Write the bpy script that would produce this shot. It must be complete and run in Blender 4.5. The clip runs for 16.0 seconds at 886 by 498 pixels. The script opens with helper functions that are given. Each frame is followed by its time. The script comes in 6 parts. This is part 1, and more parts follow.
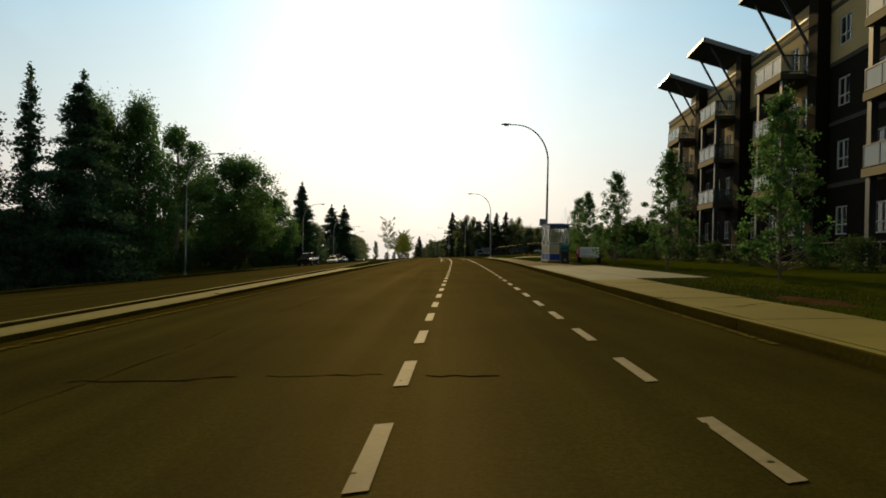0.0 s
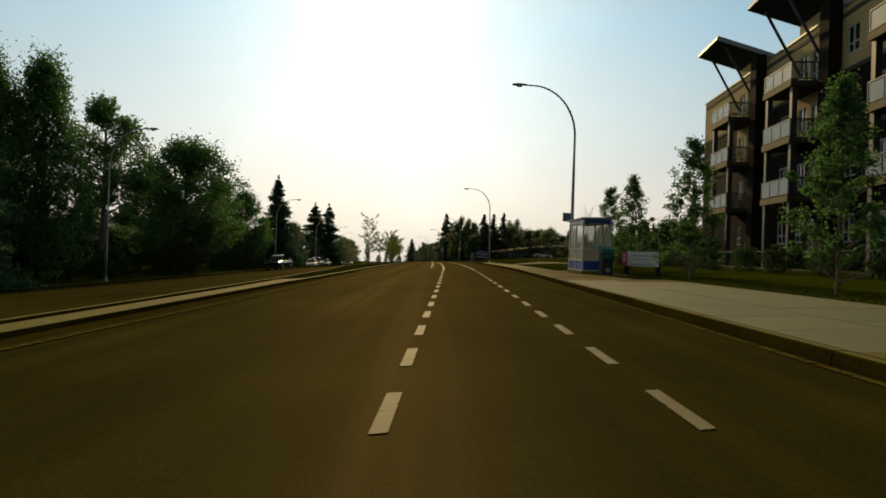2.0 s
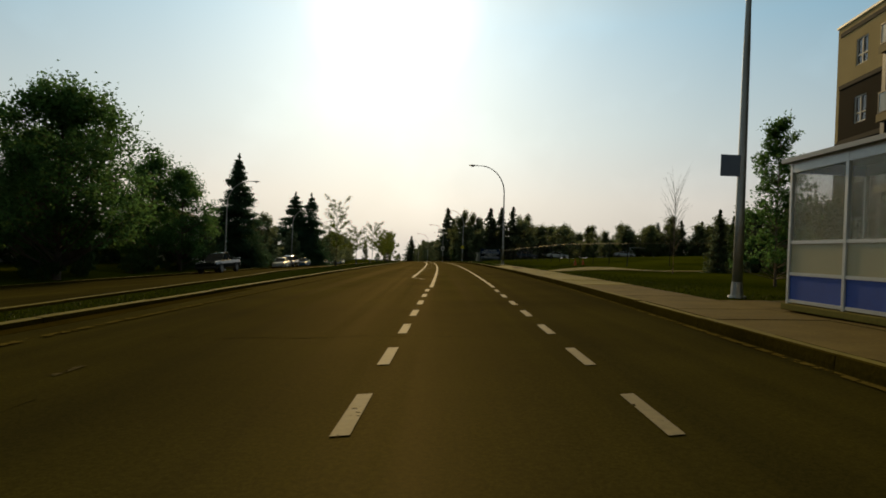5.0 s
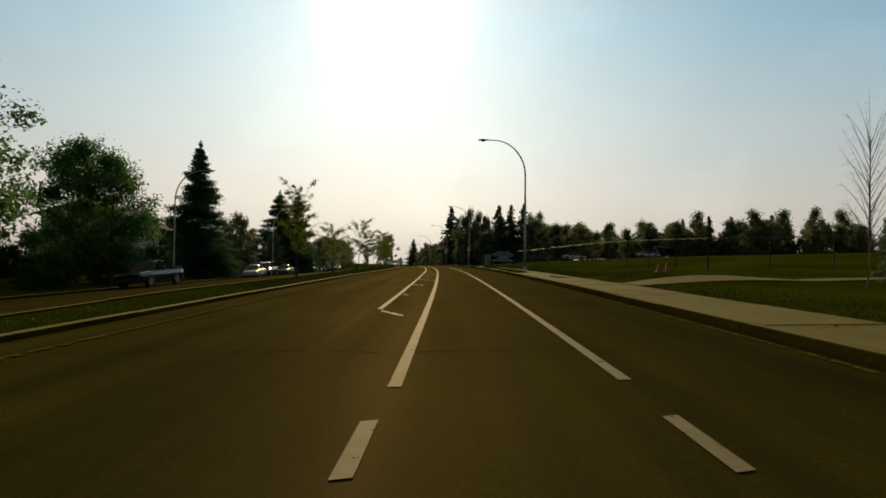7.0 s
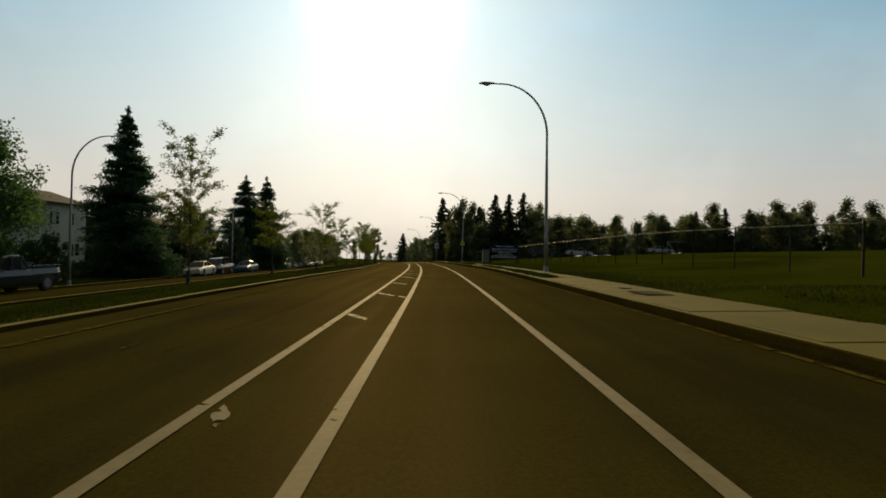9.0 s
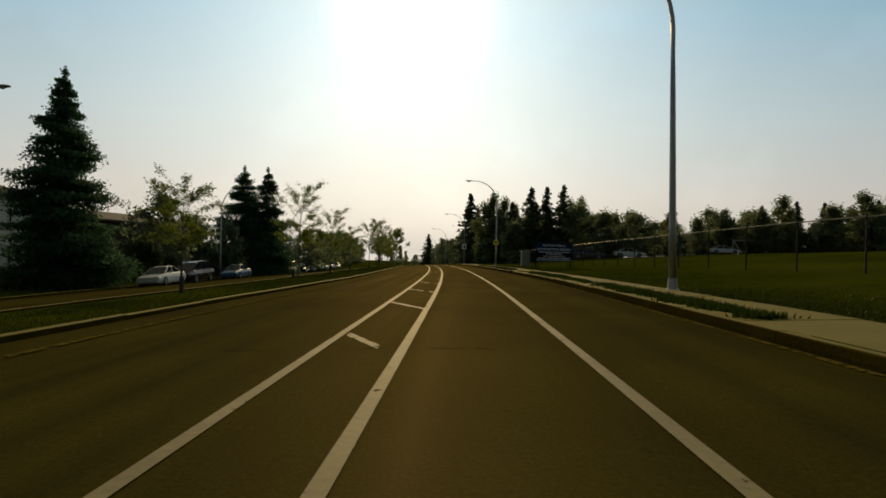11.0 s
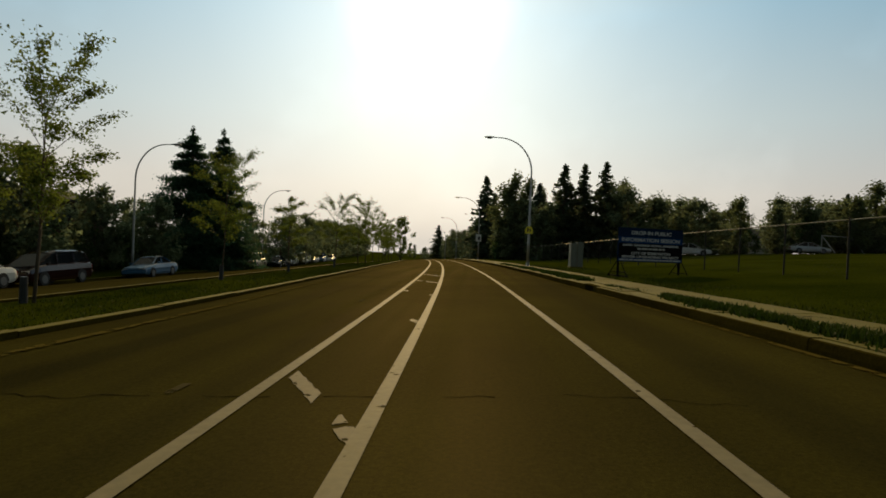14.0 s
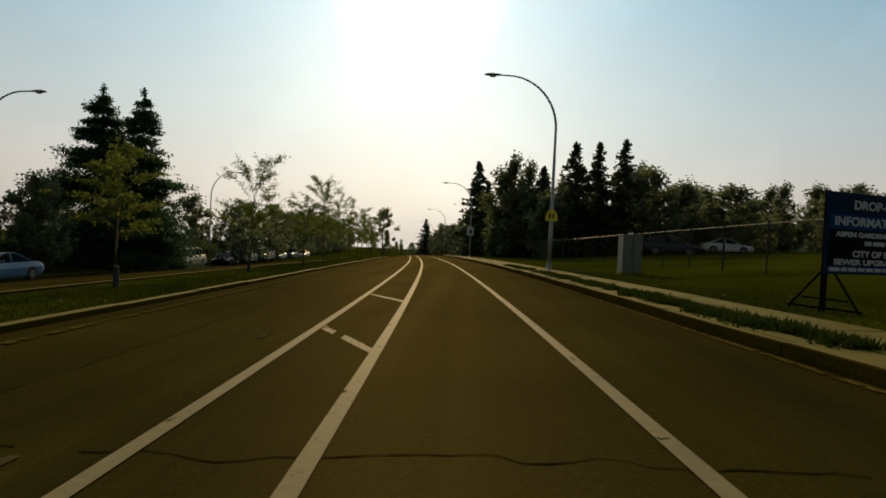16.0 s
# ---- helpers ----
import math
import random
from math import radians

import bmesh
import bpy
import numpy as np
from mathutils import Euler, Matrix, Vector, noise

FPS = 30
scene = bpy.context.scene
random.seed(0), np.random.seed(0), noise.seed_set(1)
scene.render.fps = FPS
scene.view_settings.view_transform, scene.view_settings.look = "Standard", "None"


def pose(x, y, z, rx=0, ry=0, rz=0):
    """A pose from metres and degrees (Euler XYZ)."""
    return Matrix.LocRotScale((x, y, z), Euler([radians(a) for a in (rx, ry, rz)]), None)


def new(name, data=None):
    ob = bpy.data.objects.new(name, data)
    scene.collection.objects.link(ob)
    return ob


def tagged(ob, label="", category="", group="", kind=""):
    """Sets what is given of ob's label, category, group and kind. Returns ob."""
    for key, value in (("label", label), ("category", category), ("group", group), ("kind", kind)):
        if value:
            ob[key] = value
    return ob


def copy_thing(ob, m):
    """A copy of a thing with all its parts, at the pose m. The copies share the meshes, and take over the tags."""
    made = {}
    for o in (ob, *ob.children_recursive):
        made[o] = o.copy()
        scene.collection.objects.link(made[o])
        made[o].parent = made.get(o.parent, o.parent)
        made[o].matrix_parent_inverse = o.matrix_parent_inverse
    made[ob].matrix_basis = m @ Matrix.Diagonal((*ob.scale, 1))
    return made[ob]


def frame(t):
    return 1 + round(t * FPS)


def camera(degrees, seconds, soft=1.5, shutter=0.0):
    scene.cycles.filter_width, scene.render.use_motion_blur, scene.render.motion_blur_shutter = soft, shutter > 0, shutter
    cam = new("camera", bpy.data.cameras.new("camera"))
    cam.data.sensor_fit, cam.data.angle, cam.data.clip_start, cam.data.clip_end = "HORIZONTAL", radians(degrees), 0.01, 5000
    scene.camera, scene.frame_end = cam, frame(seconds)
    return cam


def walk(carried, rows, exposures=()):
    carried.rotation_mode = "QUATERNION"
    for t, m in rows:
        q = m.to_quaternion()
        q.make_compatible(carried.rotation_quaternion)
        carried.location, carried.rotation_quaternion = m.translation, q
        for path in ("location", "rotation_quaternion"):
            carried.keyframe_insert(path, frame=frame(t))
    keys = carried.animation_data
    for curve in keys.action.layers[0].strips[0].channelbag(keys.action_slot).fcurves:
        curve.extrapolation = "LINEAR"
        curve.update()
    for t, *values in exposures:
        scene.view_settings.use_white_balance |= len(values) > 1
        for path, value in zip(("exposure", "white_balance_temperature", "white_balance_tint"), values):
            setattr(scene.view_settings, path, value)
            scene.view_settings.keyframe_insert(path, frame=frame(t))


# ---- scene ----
cam = camera(75.1, 16.0, soft=1.7)


def curve_at(v, xs, zs):
    """Smooth curve through knots, straight past its ends."""
    xs, zs = np.array(xs, float), np.array(zs, float)
    m = np.gradient(zs, xs)
    if v <= xs[0]:
        return float(zs[0] + (v - xs[0]) * m[0])
    if v >= xs[-1]:
        return float(zs[-1] + (v - xs[-1]) * m[-1])
    i = int(np.searchsorted(xs, v) - 1)
    h = xs[i + 1] - xs[i]
    u = (v - xs[i]) / h
    return float((2 * u**3 - 3 * u**2 + 1) * zs[i] + (u**3 - 2 * u**2 + u) * h * m[i]
                 + (3 * u**2 - 2 * u**3) * zs[i + 1] + (u**3 - u**2) * h * m[i + 1])


# the land: a long gentle crest along the street and a fall towards the far carriageway
RISE = 1.6
CROSS_X = (-400, -60, -37, -29, -24, -20.5, -13, -9, -5, 0, 30, 60, 400)
CROSS_Z = (-1.2, -1.1, -1.2, -1.7, -1.9, -1.6, -0.87, -0.46, -0.185, 0.0, 1.0, 1.5, 2.0)


def crest(y):
    if y < 0:
        return 0.0
    if y < 230:
        return -y * y / 16000.0
    return -230 * 230 / 16000.0 - (y - 230) * 0.0205


def land(x, y):
    z = crest(y) + float(np.interp(x, CROSS_X, CROSS_Z))
    if x > 7.2 and y > 48:
        # the playing field rises away from the street, with a low bank at its corner
        z += float(np.interp(x, (9, 14, 48, 400), (0, 0.35, RISE, RISE))) * min(1.0, max(0.0, (y - 66) / 20))
        z += 0.32 * math.exp(-((y - 63) / 3.2) ** 2) * min(1.0, (x - 7.2) / 1.2) * (1 if x < 10 else max(0.0, 1 - (x - 10) / 3))
    return z


# the left bike-lane line is the spine of the street
SPINE_Y = (-40, 0, 15, 30, 45, 60, 75, 90, 105, 120, 135, 150, 170, 260, 420)
SPINE_X = (-1.6, -0.42, 0.0, 0.38, 0.66, 0.78, 0.74, 0.55, 0.08, -0.68, -1.68, -2.9, -4.75, -13.6, -29.5)


def spine(y):
    return curve_at(y, SPINE_Y, SPINE_X)


EYE = 1.04
PATH = [
    (0, 0, 0, -0.008, -0.062, -0.046),
    (0.5, 0.058, 2.544, -0.32, 0.258, 0.244),
    (1, 0.105, 5.136, -0.806, -0.082, 0.056),
    (1.5, 0.202, 7.92, -1.223, 0.19, -0.309),
    (2, 0.279, 10.867, -0.605, 0.255, -0.635),
    (2.5, 0.375, 13.67, -0.976, 0.269, 0.398),
    (3, 0.491, 16.531, -1.793, 0.143, 0.872),
    (3.5, 0.624, 19.488, -2.081, 0.064, -0.368),
    (4, 0.749, 22.55, -0.865, 0.097, -1.747),
    (6.5, 1.092, 38.655, 0.492, 0.336, 0.166),
    (7, 1.105, 41.71, 0.044, 0.433, -0.17),
    (7.5, 1.118, 44.837, 0.277, 0.308, -0.463),
    (8, 1.146, 47.87, -0.081, 0.484, 0.329),
    (8.5, 1.29, 50.837, -0.627, 0.067, 0.175),
    (9, 1.425, 53.918, -0.783, -0.03, -0.367),
    (11.5, 1.455, 69.749, 2.211, 0.133, -0.025),
    (12, 1.399, 72.754, 1.553, 0.002, -0.309),
    (12.5, 1.351, 75.874, 1.949, -0.402, -1.393),
    (13, 1.284, 79.051, 2.315, -0.294, -1.201),
    (13.5, 1.275, 82.046, 2.256, -0.29, -1.705),
    (14, 1.218, 85.176, 3.146, -0.573, -1.102),
    (14.5, 1.124, 88.296, 2.084, -0.898, 0.513),
    (15, 1.058, 91.454, 2.1, -0.922, -0.835),
    (15.5, 1.011, 94.613, 2.185, -0.769, -0.862),
    (16, 0.983, 97.781, 2.06, -1.003, -1.352),
]
walk(cam, [(t, Matrix.Translation((x, y, land(x, y) + EYE)) @ pose(0, 0, 0, 0, -1.3, 0) @ pose(0, 0, 0, 90 + pitch, roll, yaw))
           for t, x, y, yaw, pitch, roll in PATH],
     exposures=[(0, 0.0, 6550, 2), (0.6, 0.0, 6550, 2), (1.1, -0.12, 6550, 2), (2.5, -0.15, 6550, 2), (5.5, -0.3, 6550, 2), (16, -0.3, 6550, 2)])

# ---- light ----
SUN_TURN, SUN_UP = 5.6, 23.0  # degrees left of +y, degrees above the horizon
sun_way = Vector((-math.sin(radians(SUN_TURN)) * math.cos(radians(SUN_UP)), math.cos(radians(SUN_TURN)) * math.cos(radians(SUN_UP)), math.sin(radians(SUN_UP))))
world = bpy.data.worlds.new("hazy_evening_sky")
scene.world = world
world.use_nodes = True
wt = world.node_tree
wt.nodes.clear()
w_out = wt.nodes.new("ShaderNodeOutputWorld")
w_bg = wt.nodes.new("ShaderNodeBackground")
w_sky = wt.nodes.new("ShaderNodeTexSky")
w_sky.sky_type, w_sky.sun_disc = "NISHITA", False
w_sky.sun_elevation, w_sky.sun_rotation = radians(SUN_UP), radians(-SUN_TURN)
w_sky.air_density, w_sky.dust_density, w_sky.ozone_density, w_sky.altitude = 1.0, 6.0, 2.0, 600
# smoke haze: pale veil over the blue and a broad aureole round the sun
w_co = wt.nodes.new("ShaderNodeTexCoord")
w_dot = wt.nodes.new("ShaderNodeVectorMath")
w_dot.operation = "DOT_PRODUCT"
w_dot.inputs[1].default_value = sun_way
wt.links.new(w_co.outputs["Generated"], w_dot.inputs[0])
w_aur = wt.nodes.new("ShaderNodeValToRGB")
w_aur.color_ramp.interpolation = "LINEAR"
el = w_aur.color_ramp.elements
el[0].position, el[0].color = 0.55, (0, 0, 0, 1)
el[1].position, el[1].color = 0.999, (8.0, 7.6, 6.9, 1)
for p, c in ((0.766, (0.45, 0.43, 0.39, 1)), (0.866, (1.25, 1.2, 1.08, 1)), (0.94, (2.5, 2.4, 2.2, 1)), (0.966, (3.3, 3.2, 2.95, 1)), (0.988, (4.3, 4.1, 3.8, 1))):
    e = el.new(p)
    e.color = c
wt.links.new(w_dot.outputs["Value"], w_aur.inputs[0])
w_sep = wt.nodes.new("ShaderNodeSeparateXYZ")
wt.links.new(w_co.outputs["Generated"], w_sep.inputs[0])
w_veil = wt.nodes.new("ShaderNodeValToRGB")
ve = w_veil.color_ramp.elements
ve[0].position, ve[0].color = 0.0, (6.1, 5.25, 4.9, 1)
ve[1].position, ve[1].color = 0.9, (1.8, 1.6, 1.0, 1)
for p, c in ((0.09, (6.2, 5.6, 5.35, 1)), (0.2, (4.8, 5.5, 5.95, 1)), (0.36, (2.4, 4.3, 5.9, 1)), (0.46, (2.0, 3.0, 3.7, 1)), (0.6, (2.2, 2.1, 1.5, 1))):
    e = ve.new(p)
    e.color = c
wt.links.new(w_sep.outputs["Z"], w_veil.inputs[0])
w_a = wt.nodes.new("ShaderNodeMix")
w_a.data_type = "RGBA"
w_a.inputs[0].default_value = 0.93
wt.links.new(w_sky.outputs[0], w_a.inputs[6])
# the haze scatters forward: dimmer away from the sun, with faint cloud
w_back = wt.nodes.new("ShaderNodeMapRange")
w_back.interpolation_type = "SMOOTHSTEP"
w_back.inputs["From Min"].default_value, w_back.inputs["From Max"].default_value = -0.6, 0.78
w_back.inputs["To Min"].default_value, w_back.inputs["To Max"].default_value = 0.42, 1.0
wt.links.new(w_dot.outputs["Value"], w_back.inputs["Value"])
w_cl = wt.nodes.new("ShaderNodeTexNoise")
w_cl.inputs["Scale"].default_value, w_cl.inputs["Detail"].default_value = 5.0, 6
wt.links.new(w_co.outputs["Generated"], w_cl.inputs["Vector"])
w_clr = wt.nodes.new("ShaderNodeMapRange")
w_clr.inputs["From Min"].default_value, w_clr.inputs["From Max"].default_value = 0.5, 0.75
w_clr.inputs["To Min"].default_value, w_clr.inputs["To Max"].default_value = 0.98, 1.14
wt.links.new(w_cl.outputs["Fac"], w_clr.inputs["Value"])
w_m = wt.nodes.new("ShaderNodeMath")
w_m.operation = "MULTIPLY"
wt.links.new(w_back.outputs[0], w_m.inputs[0])
wt.links.new(w_clr.outputs[0], w_m.inputs[1])
w_v2 = wt.nodes.new("ShaderNodeVectorMath")
w_v2.operation = "SCALE"
wt.links.new(w_veil.outputs[0], w_v2.inputs[0])
wt.links.new(w_m.outputs[0], w_v2.inputs["Scale"])
wt.links.new(w_v2.outputs[0], w_a.inputs[7])
w_b = wt.nodes.new("ShaderNodeVectorMath")
w_b.operation = "ADD"
wt.links.new(w_a.outputs[2], w_b.inputs[0])
wt.links.new(w_aur.outputs[0], w_b.inputs[1])
wt.links.new(w_b.outputs[0], w_bg.inputs[0])
w_bg.inputs[1].default_value = 0.11
wt.links.new(w_bg.outputs[0], w_out.inputs[0])

sun = new("sun", bpy.data.lights.new("sun", "SUN"))
sun.data.energy, sun.data.angle, sun.data.color = 2.5, radians(2.0), (1.0, 0.66, 0.28)
sun.rotation_euler = (-sun_way).to_track_quat("-Z", "Y").to_euler()

# ---- materials ----
def material(name, colour, rough=0.8, metal=0.0, spread=0.25, grain=8.0, stain=0.6, bump=0.15, spec=0.5, per_object=0.0, second=None, bump_scale=None):
    """A surface with colour variation at two scales, roughness variation and fine relief, in metres."""
    m = bpy.data.materials.new(name)
    m.use_nodes = True
    n, l = m.node_tree.nodes, m.node_tree.links
    b = n["Principled BSDF"]
    co = n.new("ShaderNodeTexCoord")
    fine, broad = n.new("ShaderNodeTexNoise"), n.new("ShaderNodeTexNoise")
    fine.inputs["Scale"].default_value, fine.inputs["Detail"].default_value = grain, 6
    broad.inputs["Scale"].default_value, broad.inputs["Detail"].default_value = stain, 4
    l.new(co.outputs["Object"], fine.inputs["Vector"])
    l.new(co.outputs["Object"], broad.inputs["Vector"])
    add = n.new("ShaderNodeMath")
    add.operation = "ADD"
    l.new(fine.outputs["Fac"], add.inputs[0])
    l.new(broad.outputs["Fac"], add.inputs[1])
    last = add.outputs[0]
    if per_object:
        info = n.new("ShaderNodeObjectInfo")
        mul = n.new("ShaderNodeMath")
        mul.operation = "MULTIPLY_ADD"
        mul.inputs[1].default_value, mul.inputs[2].default_value = per_object, -per_object / 2
        l.new(info.outputs["Random"], mul.inputs[0])
        more = n.new("ShaderNodeMath")
        more.operation = "ADD"
        l.new(last, more.inputs[0])
        l.new(mul.outputs[0], more.inputs[1])
        last = more.outputs[0]
    ramp = n.new("ShaderNodeValToRGB")
    e = ramp.color_ramp.elements
    lo = [max(0.0, c * (1 - spread)) for c in colour]
    hi = [min(1.0, c * (1 + spread)) for c in (second or colour)]
    e[0].position, e[0].color = 0.32, (*lo, 1)
    e[1].position, e[1].color = 0.68, (*hi, 1)
    half = n.new("ShaderNodeMath")
    half.operation = "MULTIPLY"
    half.inputs[1].default_value = 0.5
    l.new(last, half.inputs[0])
    l.new(half.outputs[0], ramp.inputs[0])
    l.new(ramp.outputs[0], b.inputs["Base Color"])
    rr = n.new("ShaderNodeMapRange")
    rr.inputs["To Min"].default_value, rr.inputs["To Max"].default_value = max(0.02, rough - 0.1), min(1.0, rough + 0.1)
    l.new(fine.outputs["Fac"], rr.inputs["Value"])
    l.new(rr.outputs[0], b.inputs["Roughness"])
    b.inputs["Metallic"].default_value = metal
    b.inputs["Specular IOR Level"].default_value = spec
    if bump:
        bp = n.new("ShaderNodeBump")
        bp.inputs["Strength"].default_value = bump
        bp.inputs["Distance"].default_value = 0.02
        if bump_scale:
            t = n.new("ShaderNodeTexNoise")
            t.inputs["Scale"].default_value, t.inputs["Detail"].default_value = bump_scale, 3
            l.new(co.outputs["Object"], t.inputs["Vector"])
            l.new(t.outputs["Fac"], bp.inputs["Height"])
        else:
            l.new(fine.outputs["Fac"], bp.inputs["Height"])
        l.new(bp.outputs[0], b.inputs["Normal"])
    return m


def leaf_material(name, colour, through_light=0.35, spread=0.35):
    """Leaves: each its own shade, matt, letting some light through."""
    m = bpy.data.materials.new(name)
    m.use_nodes = True
    n, l = m.node_tree.nodes, m.node_tree.links
    b = n["Principled BSDF"]
    geo = n.new("ShaderNodeNewGeometry")
    ramp = n.new("ShaderNodeValToRGB")
    e = ramp.color_ramp.elements
    e[0].color = (*[c * (1 - spread) for c in colour], 1)
    e[1].color = (*[c * (1 + spread) for c in colour], 1)
    l.new(geo.outputs["Random Per Island"], ramp.inputs[0])
    l.new(ramp.outputs[0], b.inputs["Base Color"])
    b.inputs["Roughness"].default_value = 0.6
    b.inputs["Specular IOR Level"].default_value = 0.08
    tr = n.new("ShaderNodeBsdfTranslucent")
    l.new(ramp.outputs[0], tr.inputs["Color"])
    mix = n.new("ShaderNodeMixShader")
    mix.inputs[0].default_value = through_light
    l.new(b.outputs[0], mix.inputs[1])
    l.new(tr.outputs[0], mix.inputs[2])
    l.new(mix.outputs[0], n["Material Output"].inputs["Surface"])
    return m


def worn_paint(name, colour, wear=0.42, spec=0.1):
    """Road paint, scuffed through to the asphalt in small flakes and long rubs."""
    m = material(name, colour, 0.7, spread=0.22, grain=14, stain=1.2, bump=0.1, spec=spec)
    n, l = m.node_tree.nodes, m.node_tree.links
    b = n["Principled BSDF"]
    co = n.new("ShaderNodeTexCoord")
    t = n.new("ShaderNodeTexNoise")
    t.inputs["Scale"].default_value, t.inputs["Detail"].default_value = 7, 8
    l.new(co.outputs["Object"], t.inputs["Vector"])
    r = n.new("ShaderNodeValToRGB")
    r.color_ramp.elements[0].position, r.color_ramp.elements[0].color = wear - 0.06, (0, 0, 0, 1)
    r.color_ramp.elements[1].position, r.color_ramp.elements[1].color = wear, (1, 1, 1, 1)
    l.new(t.outputs["Fac"], r.inputs[0])
    l.new(r.outputs[0], b.inputs["Alpha"])
    return m


def asphalt(name):
    m = material(name, (0.0345, 0.0312, 0.0046), 0.75, spread=0.5, grain=110, stain=0.3, bump=0.5, spec=0.0, bump_scale=220)
    n, l = m.node_tree.nodes, m.node_tree.links
    b = n["Principled BSDF"]
    # long streaks that the wheels polished
    co = n.new("ShaderNodeTexCoord")
    mp = n.new("ShaderNodeMapping")
    mp.inputs["Scale"].default_value = (1.7, 0.03, 1)
    l.new(co.outputs["Object"], mp.inputs[0])
    t = n.new("ShaderNodeTexNoise")
    t.inputs["Scale"].default_value, t.inputs["Detail"].default_value = 1.0, 5
    l.new(mp.outputs[0], t.inputs["Vector"])
    rr = n.new("ShaderNodeMapRange")
    rr.inputs["From Min"].default_value, rr.inputs["From Max"].default_value = 0.3, 0.7
    rr.inputs["To Min"].default_value, rr.inputs["To Max"].default_value = 0.56, 0.7
    l.new(t.outputs["Fac"], rr.inputs["Value"])
    l.new(rr.outputs[0], b.inputs["Roughness"])
    old = b.inputs["Base Color"].links[0].from_socket
    mx = n.new("ShaderNodeMix")
    mx.data_type, mx.blend_type = "RGBA", "MULTIPLY"
    mx.inputs[0].default_value = 0.75
    l.new(old, mx.inputs[6])
    r2 = n.new("ShaderNodeValToRGB")
    r2.color_ramp.elements[0].position, r2.color_ramp.elements[0].color = 0.34, (0.66, 0.66, 0.66, 1)
    r2.color_ramp.elements[1].position, r2.color_ramp.elements[1].color = 0.66, (1.5, 1.46, 1.4, 1)
    l.new(t.outputs["Fac"], r2.inputs[0])
    l.new(r2.outputs[0], mx.inputs[7])
    # coarse aggregate and patchy dirt
    ag = n.new("ShaderNodeTexNoise")
    ag.inputs["Scale"].default_value, ag.inputs["Detail"].default_value = 34, 7
    l.new(co.outputs["Object"], ag.inputs["Vector"])
    r3 = n.new("ShaderNodeValToRGB")
    r3.color_ramp.elements[0].position, r3.color_ramp.elements[0].color = 0.36, (0.66, 0.67, 0.6, 1)
    r3.color_ramp.elements[1].position, r3.color_ramp.elements[1].color = 0.66, (1.3, 1.27, 1.25, 1)
    l.new(ag.outputs["Fac"], r3.inputs[0])
    m3 = n.new("ShaderNodeMix")
    m3.data_type, m3.blend_type = "RGBA", "MULTIPLY"
    m3.inputs[0].default_value = 0.6
    l.new(mx.outputs[2], m3.inputs[6])
    l.new(r3.outputs[0], m3.inputs[7])
    l.new(m3.outputs[2], b.inputs["Base Color"])
    # the dull brown sheen of polished, dusty stones against the sun
    sheen = n.new("ShaderNodeBsdfGlossy")
    sheen.inputs["Color"].default_value = (0.0145, 0.0117, 0.0062, 1)
    l.new(rr.outputs[0], sheen.inputs["Roughness"])
    both = n.new("ShaderNodeAddShader")
    l.new(b.outputs[0], both.inputs[0])
    l.new(sheen.outputs[0], both.inputs[1])
    l.new(both.outputs[0], n["Material Output"].inputs["Surface"])
    return m


def glass_material(name, colour=(0.8, 0.9, 0.9), rough=0.03, clear=0.75):
    m = bpy.data.materials.new(name)
    m.use_nodes = True
    n, l = m.node_tree.nodes, m.node_tree.links
    b = n["Principled BSDF"]
    b.inputs["Base Color"].default_value = (*colour, 1)
    b.inputs["Roughness"].default_value = rough
    b.inputs["Alpha"].default_value = 1 - clear
    b.inputs["Specular IOR Level"].default_value = 0.8
    return m


ASPHALT = asphalt("worn_asphalt")
GRASS = material("mown_grass", (0.019, 0.034, 0.002), 0.95, spread=0.5, grain=30, stain=0.16, bump=0.8, spec=0.0, second=(0.046, 0.054, 0.004), bump_scale=40)
CONCRETE = material("sidewalk_concrete", (0.165, 0.145, 0.03), 0.85, spec=0.1, spread=0.2, grain=25, stain=0.9, bump=0.25, per_object=0.25)
PALE_CONCRETE = material("new_concrete", (0.14, 0.15, 0.082), 0.85, spread=0.14, grain=30, stain=0.7, bump=0.2, per_object=0.15)
BROWN_CONCRETE = material("dusty_brown_concrete", (0.125, 0.096, 0.033), 0.88, spec=0.05, spread=0.3, grain=25, stain=1.4, bump=0.3, per_object=0.25)
# kerb colour darkened to hold the shade on the upright faces
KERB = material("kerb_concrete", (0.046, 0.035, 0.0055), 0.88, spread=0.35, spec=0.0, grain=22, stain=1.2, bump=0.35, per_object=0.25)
WHITE_PAINT = worn_paint("white_road_paint", (0.225, 0.195, 0.11), 0.34)
FADED_PAINT = worn_paint("faded_white_road_paint", (0.21, 0.18, 0.105), 0.42)
YELLOW_PAINT = worn_paint("faded_yellow_road_paint", (0.105, 0.082, 0.02), 0.48, 0.0)
GHOST_PAINT = worn_paint("almost_gone_road_paint", (0.085, 0.072, 0.035), 0.5, 0.0)
TAR = material("crack_sealing_tar", (0.0165, 0.014, 0.0045), 0.95, grain=40, bump=0.2, spec=0.0)
STEEL = material("galvanised_steel", (0.36, 0.36, 0.34), 0.5, 0.85, spread=0.2, grain=30, stain=2, bump=0.08)
DARK_STEEL = material("dark_painted_steel", (0.03, 0.035, 0.035), 0.5, 0.2, spread=0.2, grain=30, bump=0.08)
SPRUCE_LEAF = leaf_material("spruce_needles", (0.055, 0.11, 0.06), 0.6)
# base colour lightened to stand for the haze over distant trees
FAR_LEAF = leaf_material("haze_paled_leaves", (0.14, 0.175, 0.095), 0.8)
